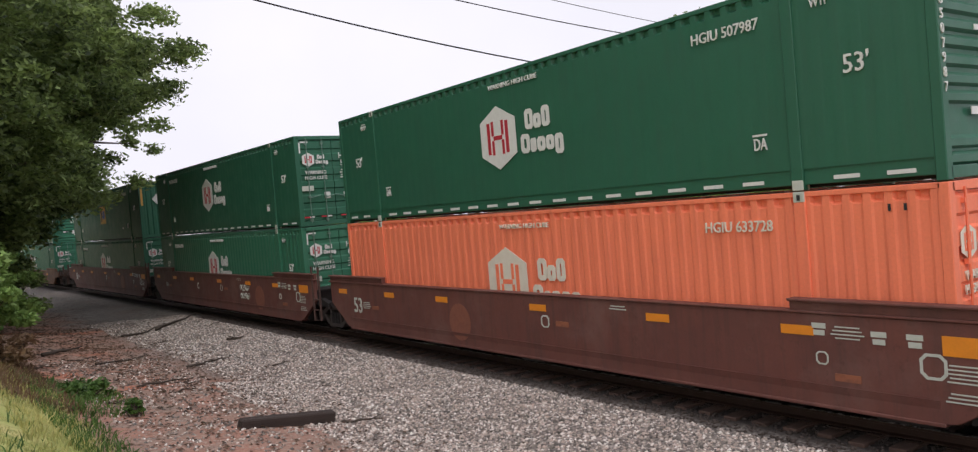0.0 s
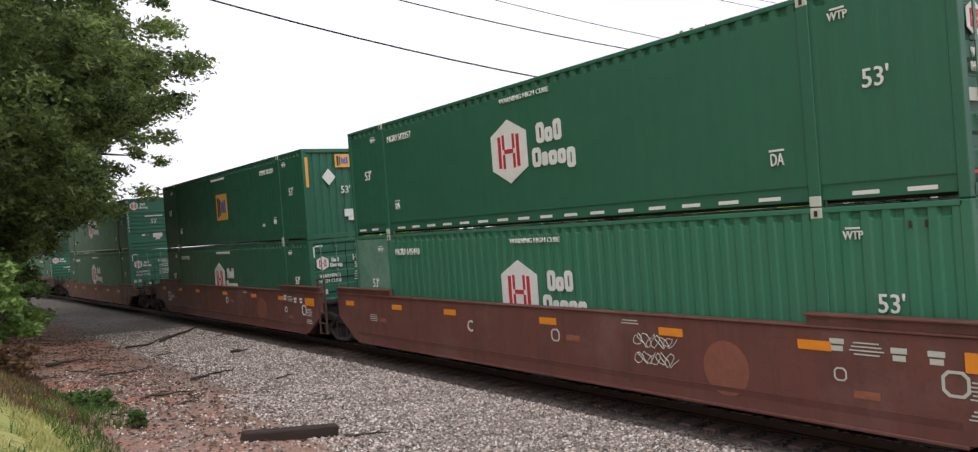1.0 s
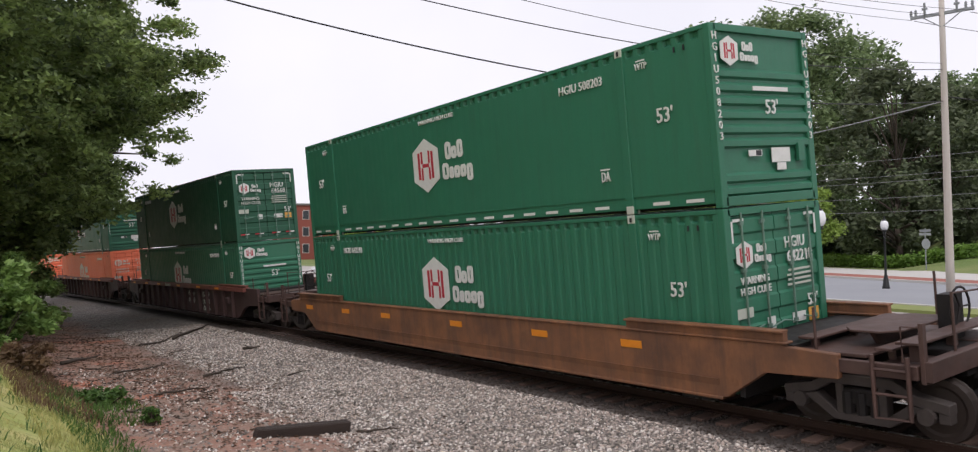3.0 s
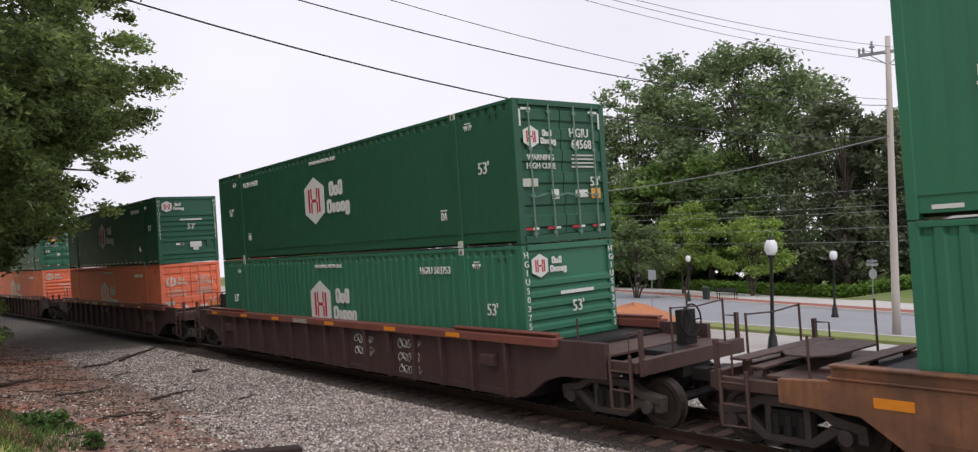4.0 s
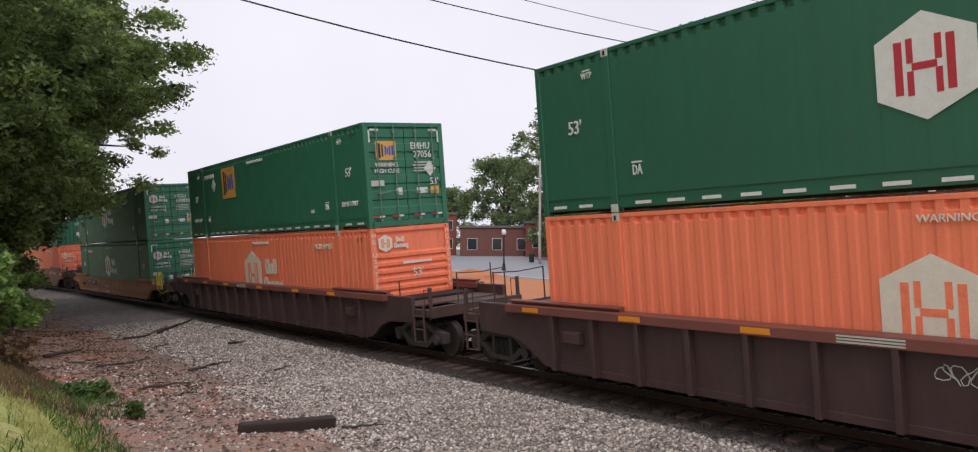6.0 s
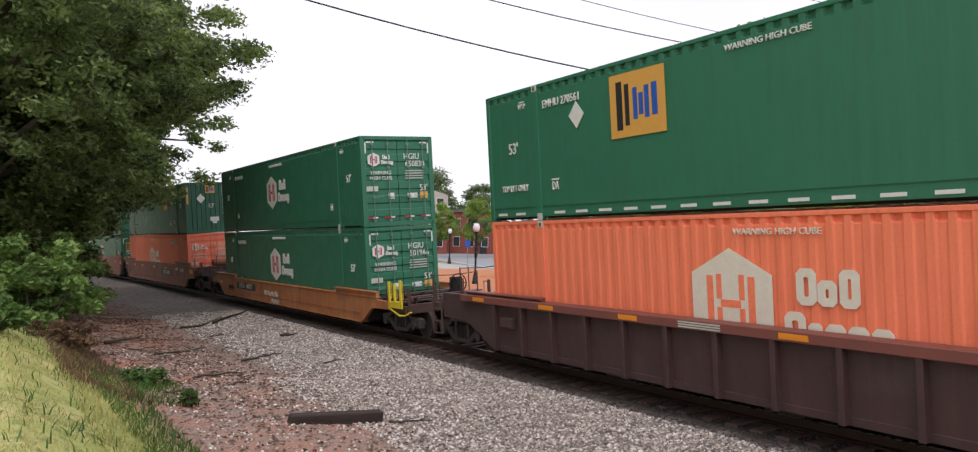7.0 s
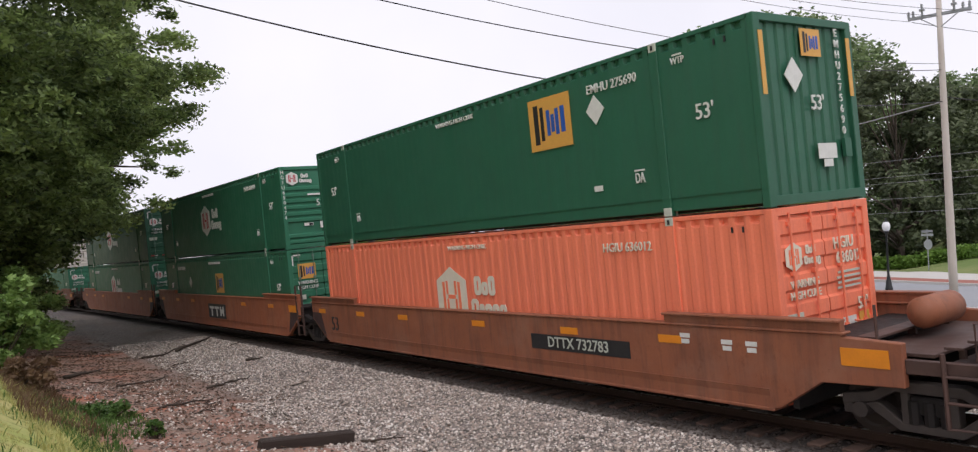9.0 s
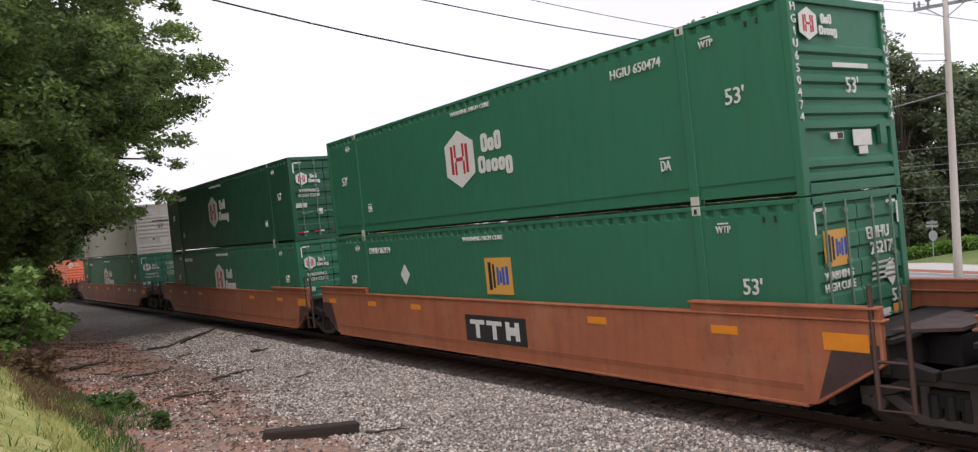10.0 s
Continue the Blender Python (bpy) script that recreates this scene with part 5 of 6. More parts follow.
unit(12.61, well_car(CAR_BROWN, "brown smooth-sided well car with orange reflective tape", 1.58, near_joint=True, far_joint=True, number="", big53=True, disc=-2.4),
     container(ORANGE, O_LOW, "doors", "worn", "HGIU 633728", marks=DECAL_CREAM), container(GREEN_MID, G_UP + " with white dashes", "louvre", "red", "HGIU 507987", wavy=False, tape=True))
unit(32.0, well_car(CAR_BROWN, "brown smooth-sided well car with faded chalk marks", 1.62, near_joint=True, far_joint=True, scrawl=((3.1, 2, DECAL_GREY),), letter="C", disc=4.55),
     container(GREEN_LIGHT, G_LOW + ", one pale panel", "doors", "red", "HGIU 645410", pale_panel=True), container(GREEN_MID, G_UP + " with lock rods", "doors", "red", "HGIU 512257", wavy=False, tape=True))
unit(51.45, well_car(CAR_BROWN, "brown smooth-sided well car marked 53", 1.62, near_joint=True, far_joint=False, big53=True, marks=DECAL_WHITE, disc=4.2),
     container(GREEN_MID, G_LOW, "doors", "red", "HGIU 511933", wavy=False), container(GREEN_MID, G_UP + " with a yellow emblem", "plain", "emblem", "EMHU 265285", wavy=False, emblem_at=(0.2, 1.5, 1.0, None)))
unit(75.0, well_car(CAR_TAN, "rusty tan well car with streaked low sills", 1.25, marks=DECAL_GREY),
     container(GREEN, G_LOW, "doors", "red", "HGIU 642218"), container(GREEN, G_UP + " with ribbed end", "louvre", "red", "HGIU 508203", wavy=False, tape=True))
unit(98.5, well_car(CAR_DARK, "dark brown ribbed well car with chalk scrawls", 1.52, ribbed=True, scrawl=((1.95, 2, DECAL_GREY), (4.05, 3, DECAL_GREY))),
     container(GREEN_LIGHT, G_LOW + ", slightly faded", "louvre", "red", "HGIU 503753"), container(GREEN_DARK, G_UP + " with lock rods", "doors", "red", "HGIU 645681", wavy=False))
unit(122.0, well_car(CAR_DARK, "dark brown ribbed well car under an orange box", 1.52, ribbed=True, scrawl=((-0.25, 1, DECAL_GREY),)),
     container(ORANGE, O_LOW, "doors", "worn", "HGIU 637704", marks=DECAL_CREAM), container(GREEN_MID, G_UP + " with white dashes", "louvre", "red", "HGIU 512531", wavy=False, tape=True))
unit(145.55, well_car(CAR_DARK, "dark brown ribbed well car with a hand brake wheel", 1.52, ribbed=True, brake="far"),
     container(ORANGE, O_LOW, "louvre", "worn", "HGIU 597153", marks=DECAL_CREAM, badge_u=-1.0, badge_k=1.35), container(GREEN, G_UP + " with a yellow emblem", "doors", "emblem", "EMHU 270561", wavy=False, tape=True, emblem_at=(-2.95, 2.05, 1.15, -4.7), lift_text=True))
unit(169.1, well_car(CAR_YELLOW, "weathered yellow well car with bright yellow end rails", 1.12, number="DTTX   469777", number_u=-4.3, rails=YELLOW, marks=DECAL_BLACK, scrawl=((-1.3, 1, DECAL_GREY), (-0.4, 2, DECAL_GREY), (-6.6, 1, DECAL_BLACK))),
     container(GREEN, G_LOW, "doors", "red", "HGIU 501966", wavy=False), container(GREEN, G_UP + " with lock rods", "doors", "red", "HGIU 650838", wavy=False))
unit(192.75, well_car(CAR_RUST, "rust-brown well car with a white number", 1.48, number="DTTX 732783", marks=DECAL_WHITE, far_joint=True, tank=True, big53=True, mark53=DECAL_BLACK),
     container(ORANGE_FADED, "faded salmon container in the well of the car", "doors", "worn", "HGIU 636012", marks=DECAL_CREAM, badge_u=-0.9, badge_k=1.08),
     container(GREEN_MID, G_UP + " with a yellow emblem", "plain", "emblem", "EMHU 275690", wavy=False, emblem_at=(3.3, 2.03, 1.0, 4.6)))
unit(212.15, well_car(CAR_ORANGE, "weathered orange well car with a black emblem panel", 1.55, panel="x", near_joint=True, far_joint=True),
     container(GREEN, "green container with a yellow emblem in the car", "doors", "emblem", "EMHU 262179", wavy=False, emblem_at=(0.42, 1.75, 0.80, -3.85)), container(GREEN, G_UP + " with ribbed end", "louvre", "red", "HGIU 650474", wavy=False))
unit(231.6, well_car(CAR_ORANGE, "weathered orange smooth-sided well car", 1.50, near_joint=True),
     container(GREEN, G_LOW, "doors", "red", "HGIU 511820", wavy=False), container(GREEN_DARK, G_UP + " with lock rods", "doors", "red", "HGIU 640337", wavy=False))
unit(255.1, well_car(CAR_RUST, "rust-brown smooth-sided well car", 1.45),
     container(GREEN, G_LOW, "doors", "red", "HGIU 531840"), container(WHITE_PAINT, "dirty white container on the upper tier", "louvre", "none", "HGIU 531377", marks=DECAL_BLACK))
unit(278.6, well_car(CAR_ORANGE, "weathered orange smooth-sided well car", 1.45),
     container(ORANGE, O_LOW, "louvre", "worn", "HGIU 590144", marks=DECAL_GREY), container(GREEN, G_UP, "doors", "red", "HGIU 520416"))
unit(302.1, well_car(CAR_DARK, "dark brown ribbed well car", 1.52, ribbed=True),
     container(GREEN_LIGHT, G_LOW, "louvre", "red", "HGIU 504471"), container(GREEN_LIGHT, G_UP, "doors", "red", "HGIU 528810"))
unit(325.6, well_car(CAR_ORANGE, "weathered orange smooth-sided well car", 1.45),
     container(GREEN, G_LOW, "doors", "red", "HGIU 514406"), container(GREEN, G_UP, "louvre", "red", "HGIU 506219"))


# ---- beyond the track: street, kerbs, hedge, lamps, poles, buildings ----
def strip(name, near, far, lift, mat, label, kind="structure", category=""):
    """A raised slab between two edge lines (lists of x, y) with side faces, following the ground."""
    bm = bmesh.new()
    rows = []
    for (xa, ya), (xb, yb) in zip(near, far):
        row = []
        for k in range(7):
            x, y = xa + (xb - xa) * k / 6, ya + (yb - ya) * k / 6
            row.append((bm.verts.new((x, y, ground_z(x, y) + lift)), bm.verts.new((x, y, ground_z(x, y) - 0.25))))
        rows.append(row)
    for p, q in zip(rows, rows[1:]):
        for k in range(6):
            bm.faces.new((p[k][0], p[k + 1][0], q[k + 1][0], q[k][0]))
        for k in (0, 6):
            bm.faces.new((p[k][0], q[k][0], q[k][1], p[k][1]))
    for r in (rows[0], rows[-1]):
        for k in range(6):
            bm.faces.new((r[k][0], r[k + 1][0], r[k + 1][1], r[k][1]))
    return tagged(new(name, mesh_of(name, bm, mat)), label, category or name, kind=kind)


def line(pts, n=24):
    """Even steps along a polyline."""
    out = []
    for (xa, ya), (xb, yb) in zip(pts, pts[1:]):
        out += [(xa + (xb - xa) * k / n, ya + (yb - ya) * k / n) for k in range(n)]
    return out + [pts[-1]]


def shifted(pts, d):
    return [(x + d, y) for x, y in pts]


NEAR_EDGE = line([(20.0, -40), (20.0, 12), (21.5, 35), (26, 60), (46, 130)])
FAR_EDGE = line([(30.5, -40), (34.0, 18), (42.0, 40), (57, 74), (85, 138)])
strip("road", NEAR_EDGE, FAR_EDGE, 0.03, ASPHALT, "pale worn asphalt street", category="road")
strip("pavement", FAR_EDGE, shifted(FAR_EDGE, 0.35), 0.17, CONCRETE, "pale concrete kerb stone", category="kerb")
strip("pavement", shifted(FAR_EDGE, 0.36), shifted(FAR_EDGE, 3.2), 0.165, PAVER_RED, "red brick paving band along the kerb", category="pavement")
strip("pavement", shifted(FAR_EDGE, 3.21), shifted(FAR_EDGE, 10.5), 0.16, CONCRETE, "pale concrete footpath", category="pavement")
strip("pavement", shifted(NEAR_EDGE, -0.3), shifted(NEAR_EDGE, -0.005), 0.15, CONCRETE, "pale concrete kerb stone beside the verge", category="kerb")
verge_near, verge_far = line([(17.4, -30), (17.6, 12), (18.6, 24)]), line([(19.68, -30), (19.68, 12), (20.4, 24)])
strip("grass_verge", verge_near, verge_far, 0.12, material("verge_grass", (0.20, 0.24, 0.07), (0.30, 0.30, 0.11), 0.95, scale=1.2, fine=20, bump=0.5, coords="Object"),
      "narrow mown grass verge", category="grass")
strip("clay_ground", line([(4.5, 23), (5.5, 36), (7.0, 62)]), line([(20.8, 27), (21.0, 36), (25.6, 60)]), 0.05, ORANGE_SOIL, "bare orange clay ground", category="ground")


def hedge(pts, high, wide, seed, label):
    clumps = []
    p = line(pts, 30)
    for i, (x, y) in enumerate(p):
        z = ground_z(x, y)
        for k in (0.32, 0.75):
            clumps.append(((x, y, z + high * k), (wide * 0.62, 0.95, high * 0.34)))
    me = foliage("hedge", clumps, 24000, 0.15, LEAF_HEDGE, seed)
    h = tagged(new("hedge", me), label, "hedge", kind="stuff")
    return h


hedge([(66.5, 68), (64.0, 58), (59.0, 46), (56.5, 30.5)], 1.15, 1.3, 4, "clipped green hedge behind the footpath")


def clay_heap(x, y, r, h, seed):
    bm = bmesh.new()
    rng = random.Random(seed)
    rings = []
    for k in range(7):
        f = k / 6
        rr, z = r * (1 - f) ** 0.8 + 0.02, h * f ** 0.8
        rings.append([bm.verts.new((rr * math.cos(t) * rng.uniform(0.88, 1.12), rr * math.sin(t) * rng.uniform(0.88, 1.12), z * rng.uniform(0.85, 1.1) - (0.15 if k == 0 else 0)))
                      for t in (2 * math.pi * i / 20 for i in range(20))])
    for p, q in zip(rings, rings[1:]):
        for i in range(20):
            bm.faces.new((p[i], p[(i + 1) % 20], q[(i + 1) % 20], q[i]))
    bm.faces.new(rings[-1])
    ob = new("soil_heap", mesh_of("soil_heap", bm, ORANGE_SOIL, smooth=True))
    ob.matrix_basis = pose(x, y, ground_z(x, y) + 0.05)
    return tagged(ob, "heap of freshly dug orange clay", "soil heap", "clay heaps")


clay_heap(17.5, 26.5, 2.6, 1.0, 1)
clay_heap(18.6, 31.0, 2.2, 0.75, 2)
clay_heap(15.2, 29.5, 2.0, 0.7, 3)
clay_heap(20.0, 47.0, 3.0, 0.6, 4)


def street_lamp(angle, distance, first=[]):
    x, y, z = far_place(angle, distance)
    if first:
        return copy_thing(first[0], pose(x, y, z))
    t = thing("street_lamp", "black cast-iron street lamp with a white acorn globe", "street lamp", "street lamps", pose(x, y, z))
    bm = bmesh.new()
    lathe(bm, [(0.20, -0.1), (0.20, 0.12), (0.17, 0.2), (0.13, 0.55), (0.09, 0.65), (0.10, 0.7), (0.065, 0.8), (0.05, 2.95), (0.08, 3.0), (0.05, 3.05), (0.11, 3.14), (0.13, 3.2)], 14)
    part("post", bm, LAMP_POST, t, smooth=True)
    bm = bmesh.new()
    lathe(bm, [(0.12, 3.2), (0.19, 3.32), (0.21, 3.45), (0.19, 3.6), (0.13, 3.70), (0.05, 3.76)], 14)
    part("globe", bm, globe, t, "milky white glass globe", smooth=True)
    bm = bmesh.new()
    lathe(bm, [(0.135, 3.695), (0.08, 3.76), (0.03, 3.80), (0.035, 3.85), (0.012, 3.95)], 12)
    part("finial", bm, LAMP_POST, t, smooth=True)
    first.append(t)
    return t


for angle, distance in ((56.9, 27.5), (60.8, 48.0), (46.0, 53.0), (51.4, 66.0), (36.2, 71.0), (38.75, 100.0), (28.7, 84.0), (30.6, 48.0)):
    street_lamp(angle, distance)


def utility_pole(angle, distance, height, label, arm=True, box_on=False):
    x, y, z = far_place(angle, distance)
    t = thing("utility_pole", label, "utility pole", "utility poles", pose(x, y, z, 0, 0, 108))
    bm = bmesh.new()
    pipe(bm, [(0, 0, -0.3 + height * k / 6) for k in range(7)], [0.17 - 0.011 * k for k in range(7)], 12)
    part("pole", bm, POLE_WOOD, t, smooth=True)
    if arm:
        bm = bmesh.new()
        box(bm, -1.15, 1.15, -0.06, 0.06, height - 1.02, height - 0.90)
        for s in (-1, 1):
            tube(bm, (0, 0.08, height - 1.55), (s * 0.75, 0.05, height - 0.98), 0.025, sides=6)
        part("crossarm", bm, STEEL_GREY, t, bevel=0.008)
        for k in (-1.08, -0.85, 0.95, 1.12):
            bm = bmesh.new()
            lathe(bm, [(0.03, 0), (0.06, 0.03), (0.035, 0.08), (0.07, 0.12), (0.035, 0.17), (0.06, 0.21), (0.02, 0.27)], 10, (k, 0, height - 0.9))
            part("insulator", bm, STEEL_GREY, t, "grey ribbed insulator")
        bm = bmesh.new()
        for k in (-0.55, 0.6):
            tube(bm, (k, 0.1, height - 0.95), (k, 0.16, height - 0.45), 0.045, sides=8)
            box(bm, k - 0.1, k + 0.1, 0.05, 0.2, height - 0.72, height - 0.66)
        part("fuse_cutout", bm, STEEL_GREY, t)
    if box_on:
        bm = bmesh.new()
        lathe(bm, [(0.05, 0), (0.26, 0.02), (0.28, 0.1), (0.28, 0.75), (0.22, 0.82), (0.08, 0.9)], 14, (-0.45, 0, height - 3.2))
        part("transformer", bm, STEEL_GREY, t, "grey can transformer")
    return t, (x, y, z)


_, POLE = utility_pole(64.4, 37.0, 12.9, "tall weathered wooden utility pole with a crossarm")
_, POLE_FAR = utility_pole(38.8, 88.0, 11.8, "brown wooden utility pole with a transformer can", arm=False, box_on=True)
utility_pole(27.2, 90.0, 9.0, "slim grey utility pole by the street", arm=False)


def cable(name, a, b, sag, r, mat, label):
    """A hanging line between two points."""
    bm = bmesh.new()
    n = 36
    pts = []
    for i in range(n + 1):
        k = i / n
        p = Vector(a).lerp(Vector(b), k)
        p.z -= sag * 4 * k * (1 - k)
        pts.append(p)
    rings = []
    for p in pts:
        rings.append([bm.verts.new(p + Vector((0, r * math.cos(t), r * math.sin(t)))) for t in (2 * math.pi * i / 6 for i in range(6))])
    for p, q in zip(rings, rings[1:]):
        for i in range(6):
            bm.faces.new((p[i], p[(i + 1) % 6], q[(i + 1) % 6], q[i]))
    return tagged(new(name, mesh_of(name, bm, mat, smooth=True)), label, "cable", "overhead cables")


PX, PY, PZ = POLE
for y0, z0, y1, z1, low, r, mat, label in (
        (PY, 9.2, 19.6, 13.48, 2.85, 0.020, WIRE, "thick black overhead cable crossing the track"),
        (PY, 10.5, 19.0, 13.48, 2.4, 0.015, WIRE, "black overhead cable crossing the track"),
        (PY, 10.75, 18.6, 14.2, 2.3, 0.010, WIRE, "thin grey overhead cable crossing the track")):
    cable("overhead_cable", (PX, y0, z0), (-28, y1, z1), low, r, mat, label)
for k, z1 in ((-1.1, 17.0), (0.0, 18.0), (1.1, 18.8)):
    cable("overhead_cable", (PX - k * 0.31, PY + k * 0.95, PZ + 11.85), (-26, PY + 6 + k, z1 - 1.0), 2.1, 0.009, WIRE, "thin bare power line from the crossarm")
for k, (za, zb) in enumerate(((10.8, 9.4), (9.3, 8.3), (8.9, 7.8), (7.6, 6.6), (6.4, 5.6))):
    cable("overhead_cable", (PX + 34, PY - 30, za + 1), (POLE_FAR[0], POLE_FAR[1], POLE_FAR[2] + zb), 1.2, 0.016, WIRE_PALE, "pale cable strung along the street")
cable("overhead_cable", (PX, PY, 9.2), (POLE_FAR[0], POLE_FAR[1], POLE_FAR[2] + 11.0), 1.0, 0.03, WIRE_PALE, "thick pale cable strung along the street")
for k in (-1.0, 1.0):
    cable("overhead_cable", (PX - k * 0.31, PY + k * 0.95, PZ + 11.8), (PX + 40, PY - 26 + k, PZ + 12.5), 2.2, 0.012, WIRE, "thin bare power line leaving the pole")
cable("overhead_cable", (PX, PY, 9.4), (PX + 40, PY - 24, 9.6), 1.6, 0.02, WIRE, "black cable leaving the pole")


def sign_post(angle, distance):
    x, y, z = far_place(angle, distance)
    t = thing("street_sign", "street sign blades over a stop sign seen from behind", "street sign", "", pose(x, y, z, 0, 0, -20))
    bm = bmesh.new()
    tube(bm, (0, 0, -0.1), (0, 0, 3.3), 0.045, sides=8)
    part("post", bm, STEEL_GREY, t)
    bm = bmesh.new()
    prism(bm, [(0.42 * math.cos(radians(22.5 + 45 * i)), 2.1 + 0.42 * math.sin(radians(22.5 + 45 * i))) for i in range(8)], "y", -0.06, -0.045)
    part("stop_plate", bm, STEEL_GREY, t, "grey back of an octagonal plate")
    for z0, a in ((2.75, 0), (3.02, 90)):
        bm = bmesh.new()
        box(bm, -0.55, 0.55, -0.012, 0.012, z0, z0 + 0.2)
        part("name_blade", bm, STEEL_GREY, t, "street name blade", at=pose(0, 0, 0, 0, 0, a))
    return t


sign_post(63.1, 70.0)


def small_sign(angle, distance, high, mat, label):
    x, y, z = far_place(angle, distance)
    t = thing("sign_post", label, "sign", "", pose(x, y, z, 0, 0, -40))
    bm = bmesh.new()
    tube(bm, (0, 0, -0.1), (0, 0, high), 0.03, sides=8)
    part("post", bm, STEEL_GREY, t)
    bm = bmesh.new()
    box(bm, -0.24, 0.24, -0.05, -0.035, high - 0.62, high)
    part("plate", bm, mat, t, bevel=0.004)
    return t


small_sign(48.9, 52.0, 2.6, STEEL_GREY, "grey parking sign on a steel post")
small_sign(30.0, 70.0, 2.6, DECAL_BLUE, "blue parking sign on a steel post")


def bench(angle, distance):
    x, y, z = far_place(angle, distance)
    t = thing("bench", "dark metal park bench on the footpath", "bench", "benches", pose(x, y, z + 0.16, 0, 0, -30))
    for k in range(4):
        bm = bmesh.new()
        box(bm, -0.85, 0.85, -0.24 + k * 0.13, -0.13 + k * 0.13, 0.43, 0.46)
        part("seat_slat", bm, LAMP_POST, t)
    for k in range(3):
        bm = bmesh.new()
        box(bm, -0.85, 0.85, 0.28, 0.31, 0.55 + k * 0.13, 0.65 + k * 0.13)
        part("back_slat", bm, LAMP_POST, t)
    for s in (-0.75, 0.75):
        bm = bmesh.new()
        for a, b in (((s, -0.2, 0), (s, -0.2, 0.62)), ((s, 0.26, 0), (s, 0.32, 0.92)), ((s, -0.2, 0.62), (s, 0.3, 0.62)), ((s, -0.2, 0.42), (s, 0.3, 0.42))):
            tube(bm, a, b, 0.03, sides=6)
        part("leg_frame", bm, LAMP_POST, t)
    return t


def litter_bin(angle, distance):
    x, y, z = far_place(angle, distance)
    t = thing("litter_bin", "dark green slatted litter bin", "litter bin", "litter bins", pose(x, y, z + 0.16))
    bm = bmesh.new()
    lathe(bm, [(0.26, 0.0), (0.28, 0.05), (0.31, 0.85)], 16)
    part("body", bm, GREEN_BIN, t)
    bm = bmesh.new()
    lathe(bm, [(0.34, 0.86), (0.34, 0.93), (0.22, 1.05), (0.16, 1.05)], 16)
    part("lid", bm, GREEN_BIN, t)
    return t


bench(54.0, 68.0)
litter_bin(52.6, 66.5)
bench(40.4, 92.0)
litter_bin(38.2, 90.0)


def parked_car(angle, distance, turn):
    x, y, z = far_place(angle, distance)
    t = thing("parked_car", "white hatchback parked by the street", "car", "", pose(x, y, z + 0.03, 0, 0, turn))
    bm = bmesh.new()
    prism(bm, [(-2.1, 0.28), (-2.12, 0.75), (-1.95, 0.95), (1.15, 0.95), (2.0, 0.78), (2.12, 0.55), (2.1, 0.28)], "x", -0.86, 0.86)
    part("body", bm, CAR_WHITE, t, bevel=0.06)
    bm = bmesh.new()
    prism(bm, [(-2.0, 0.94), (-1.55, 1.45), (0.05, 1.5), (1.1, 0.94)], "x", -0.72, 0.72)
    part("cabin", bm, CAR_WHITE, t, bevel=0.05)
    bm = bmesh.new()
    prism(bm, [(-1.75, 0.99), (-1.45, 1.37), (0.0, 1.41), (0.85, 0.99)], "x", -0.735, 0.735)
    part("side_window", bm, PANE, t, "dark tinted side windows")
    for sx in (-1, 1):
        for yy in (-1.3, 1.35):
            bm = bmesh.new()
            tube(bm, (sx * 0.66, yy, 0.32), (sx * 0.88, yy, 0.32), 0.32, sides=18)
            part("wheel", bm, RUBBER, t)
    return t


parked_car(23.3, 73.0, 80)


def window_grid(t, wall, w, y, z0, cols, rows, ww, wh, gap_z):
    for r in range(rows):
        for k in range(cols):
            x = -w / 2 + w * (k + 0.5) / cols
            bm = bmesh.new()
            box(bm, x - ww / 2, x + ww / 2, y - 0.06, y + 0.02, z0 + r * gap_z, z0 + r * gap_z + wh)
            fr = part("window", bm, SIDING_WHITE, t, "white framed window")
            bm = bmesh.new()
            box(bm, x - ww / 2 + 0.08, x + ww / 2 - 0.08, y - 0.075, y - 0.03, z0 + r * gap_z + 0.08, z0 + r * gap_z + wh - 0.08)
            part("pane", bm, PANE, fr)


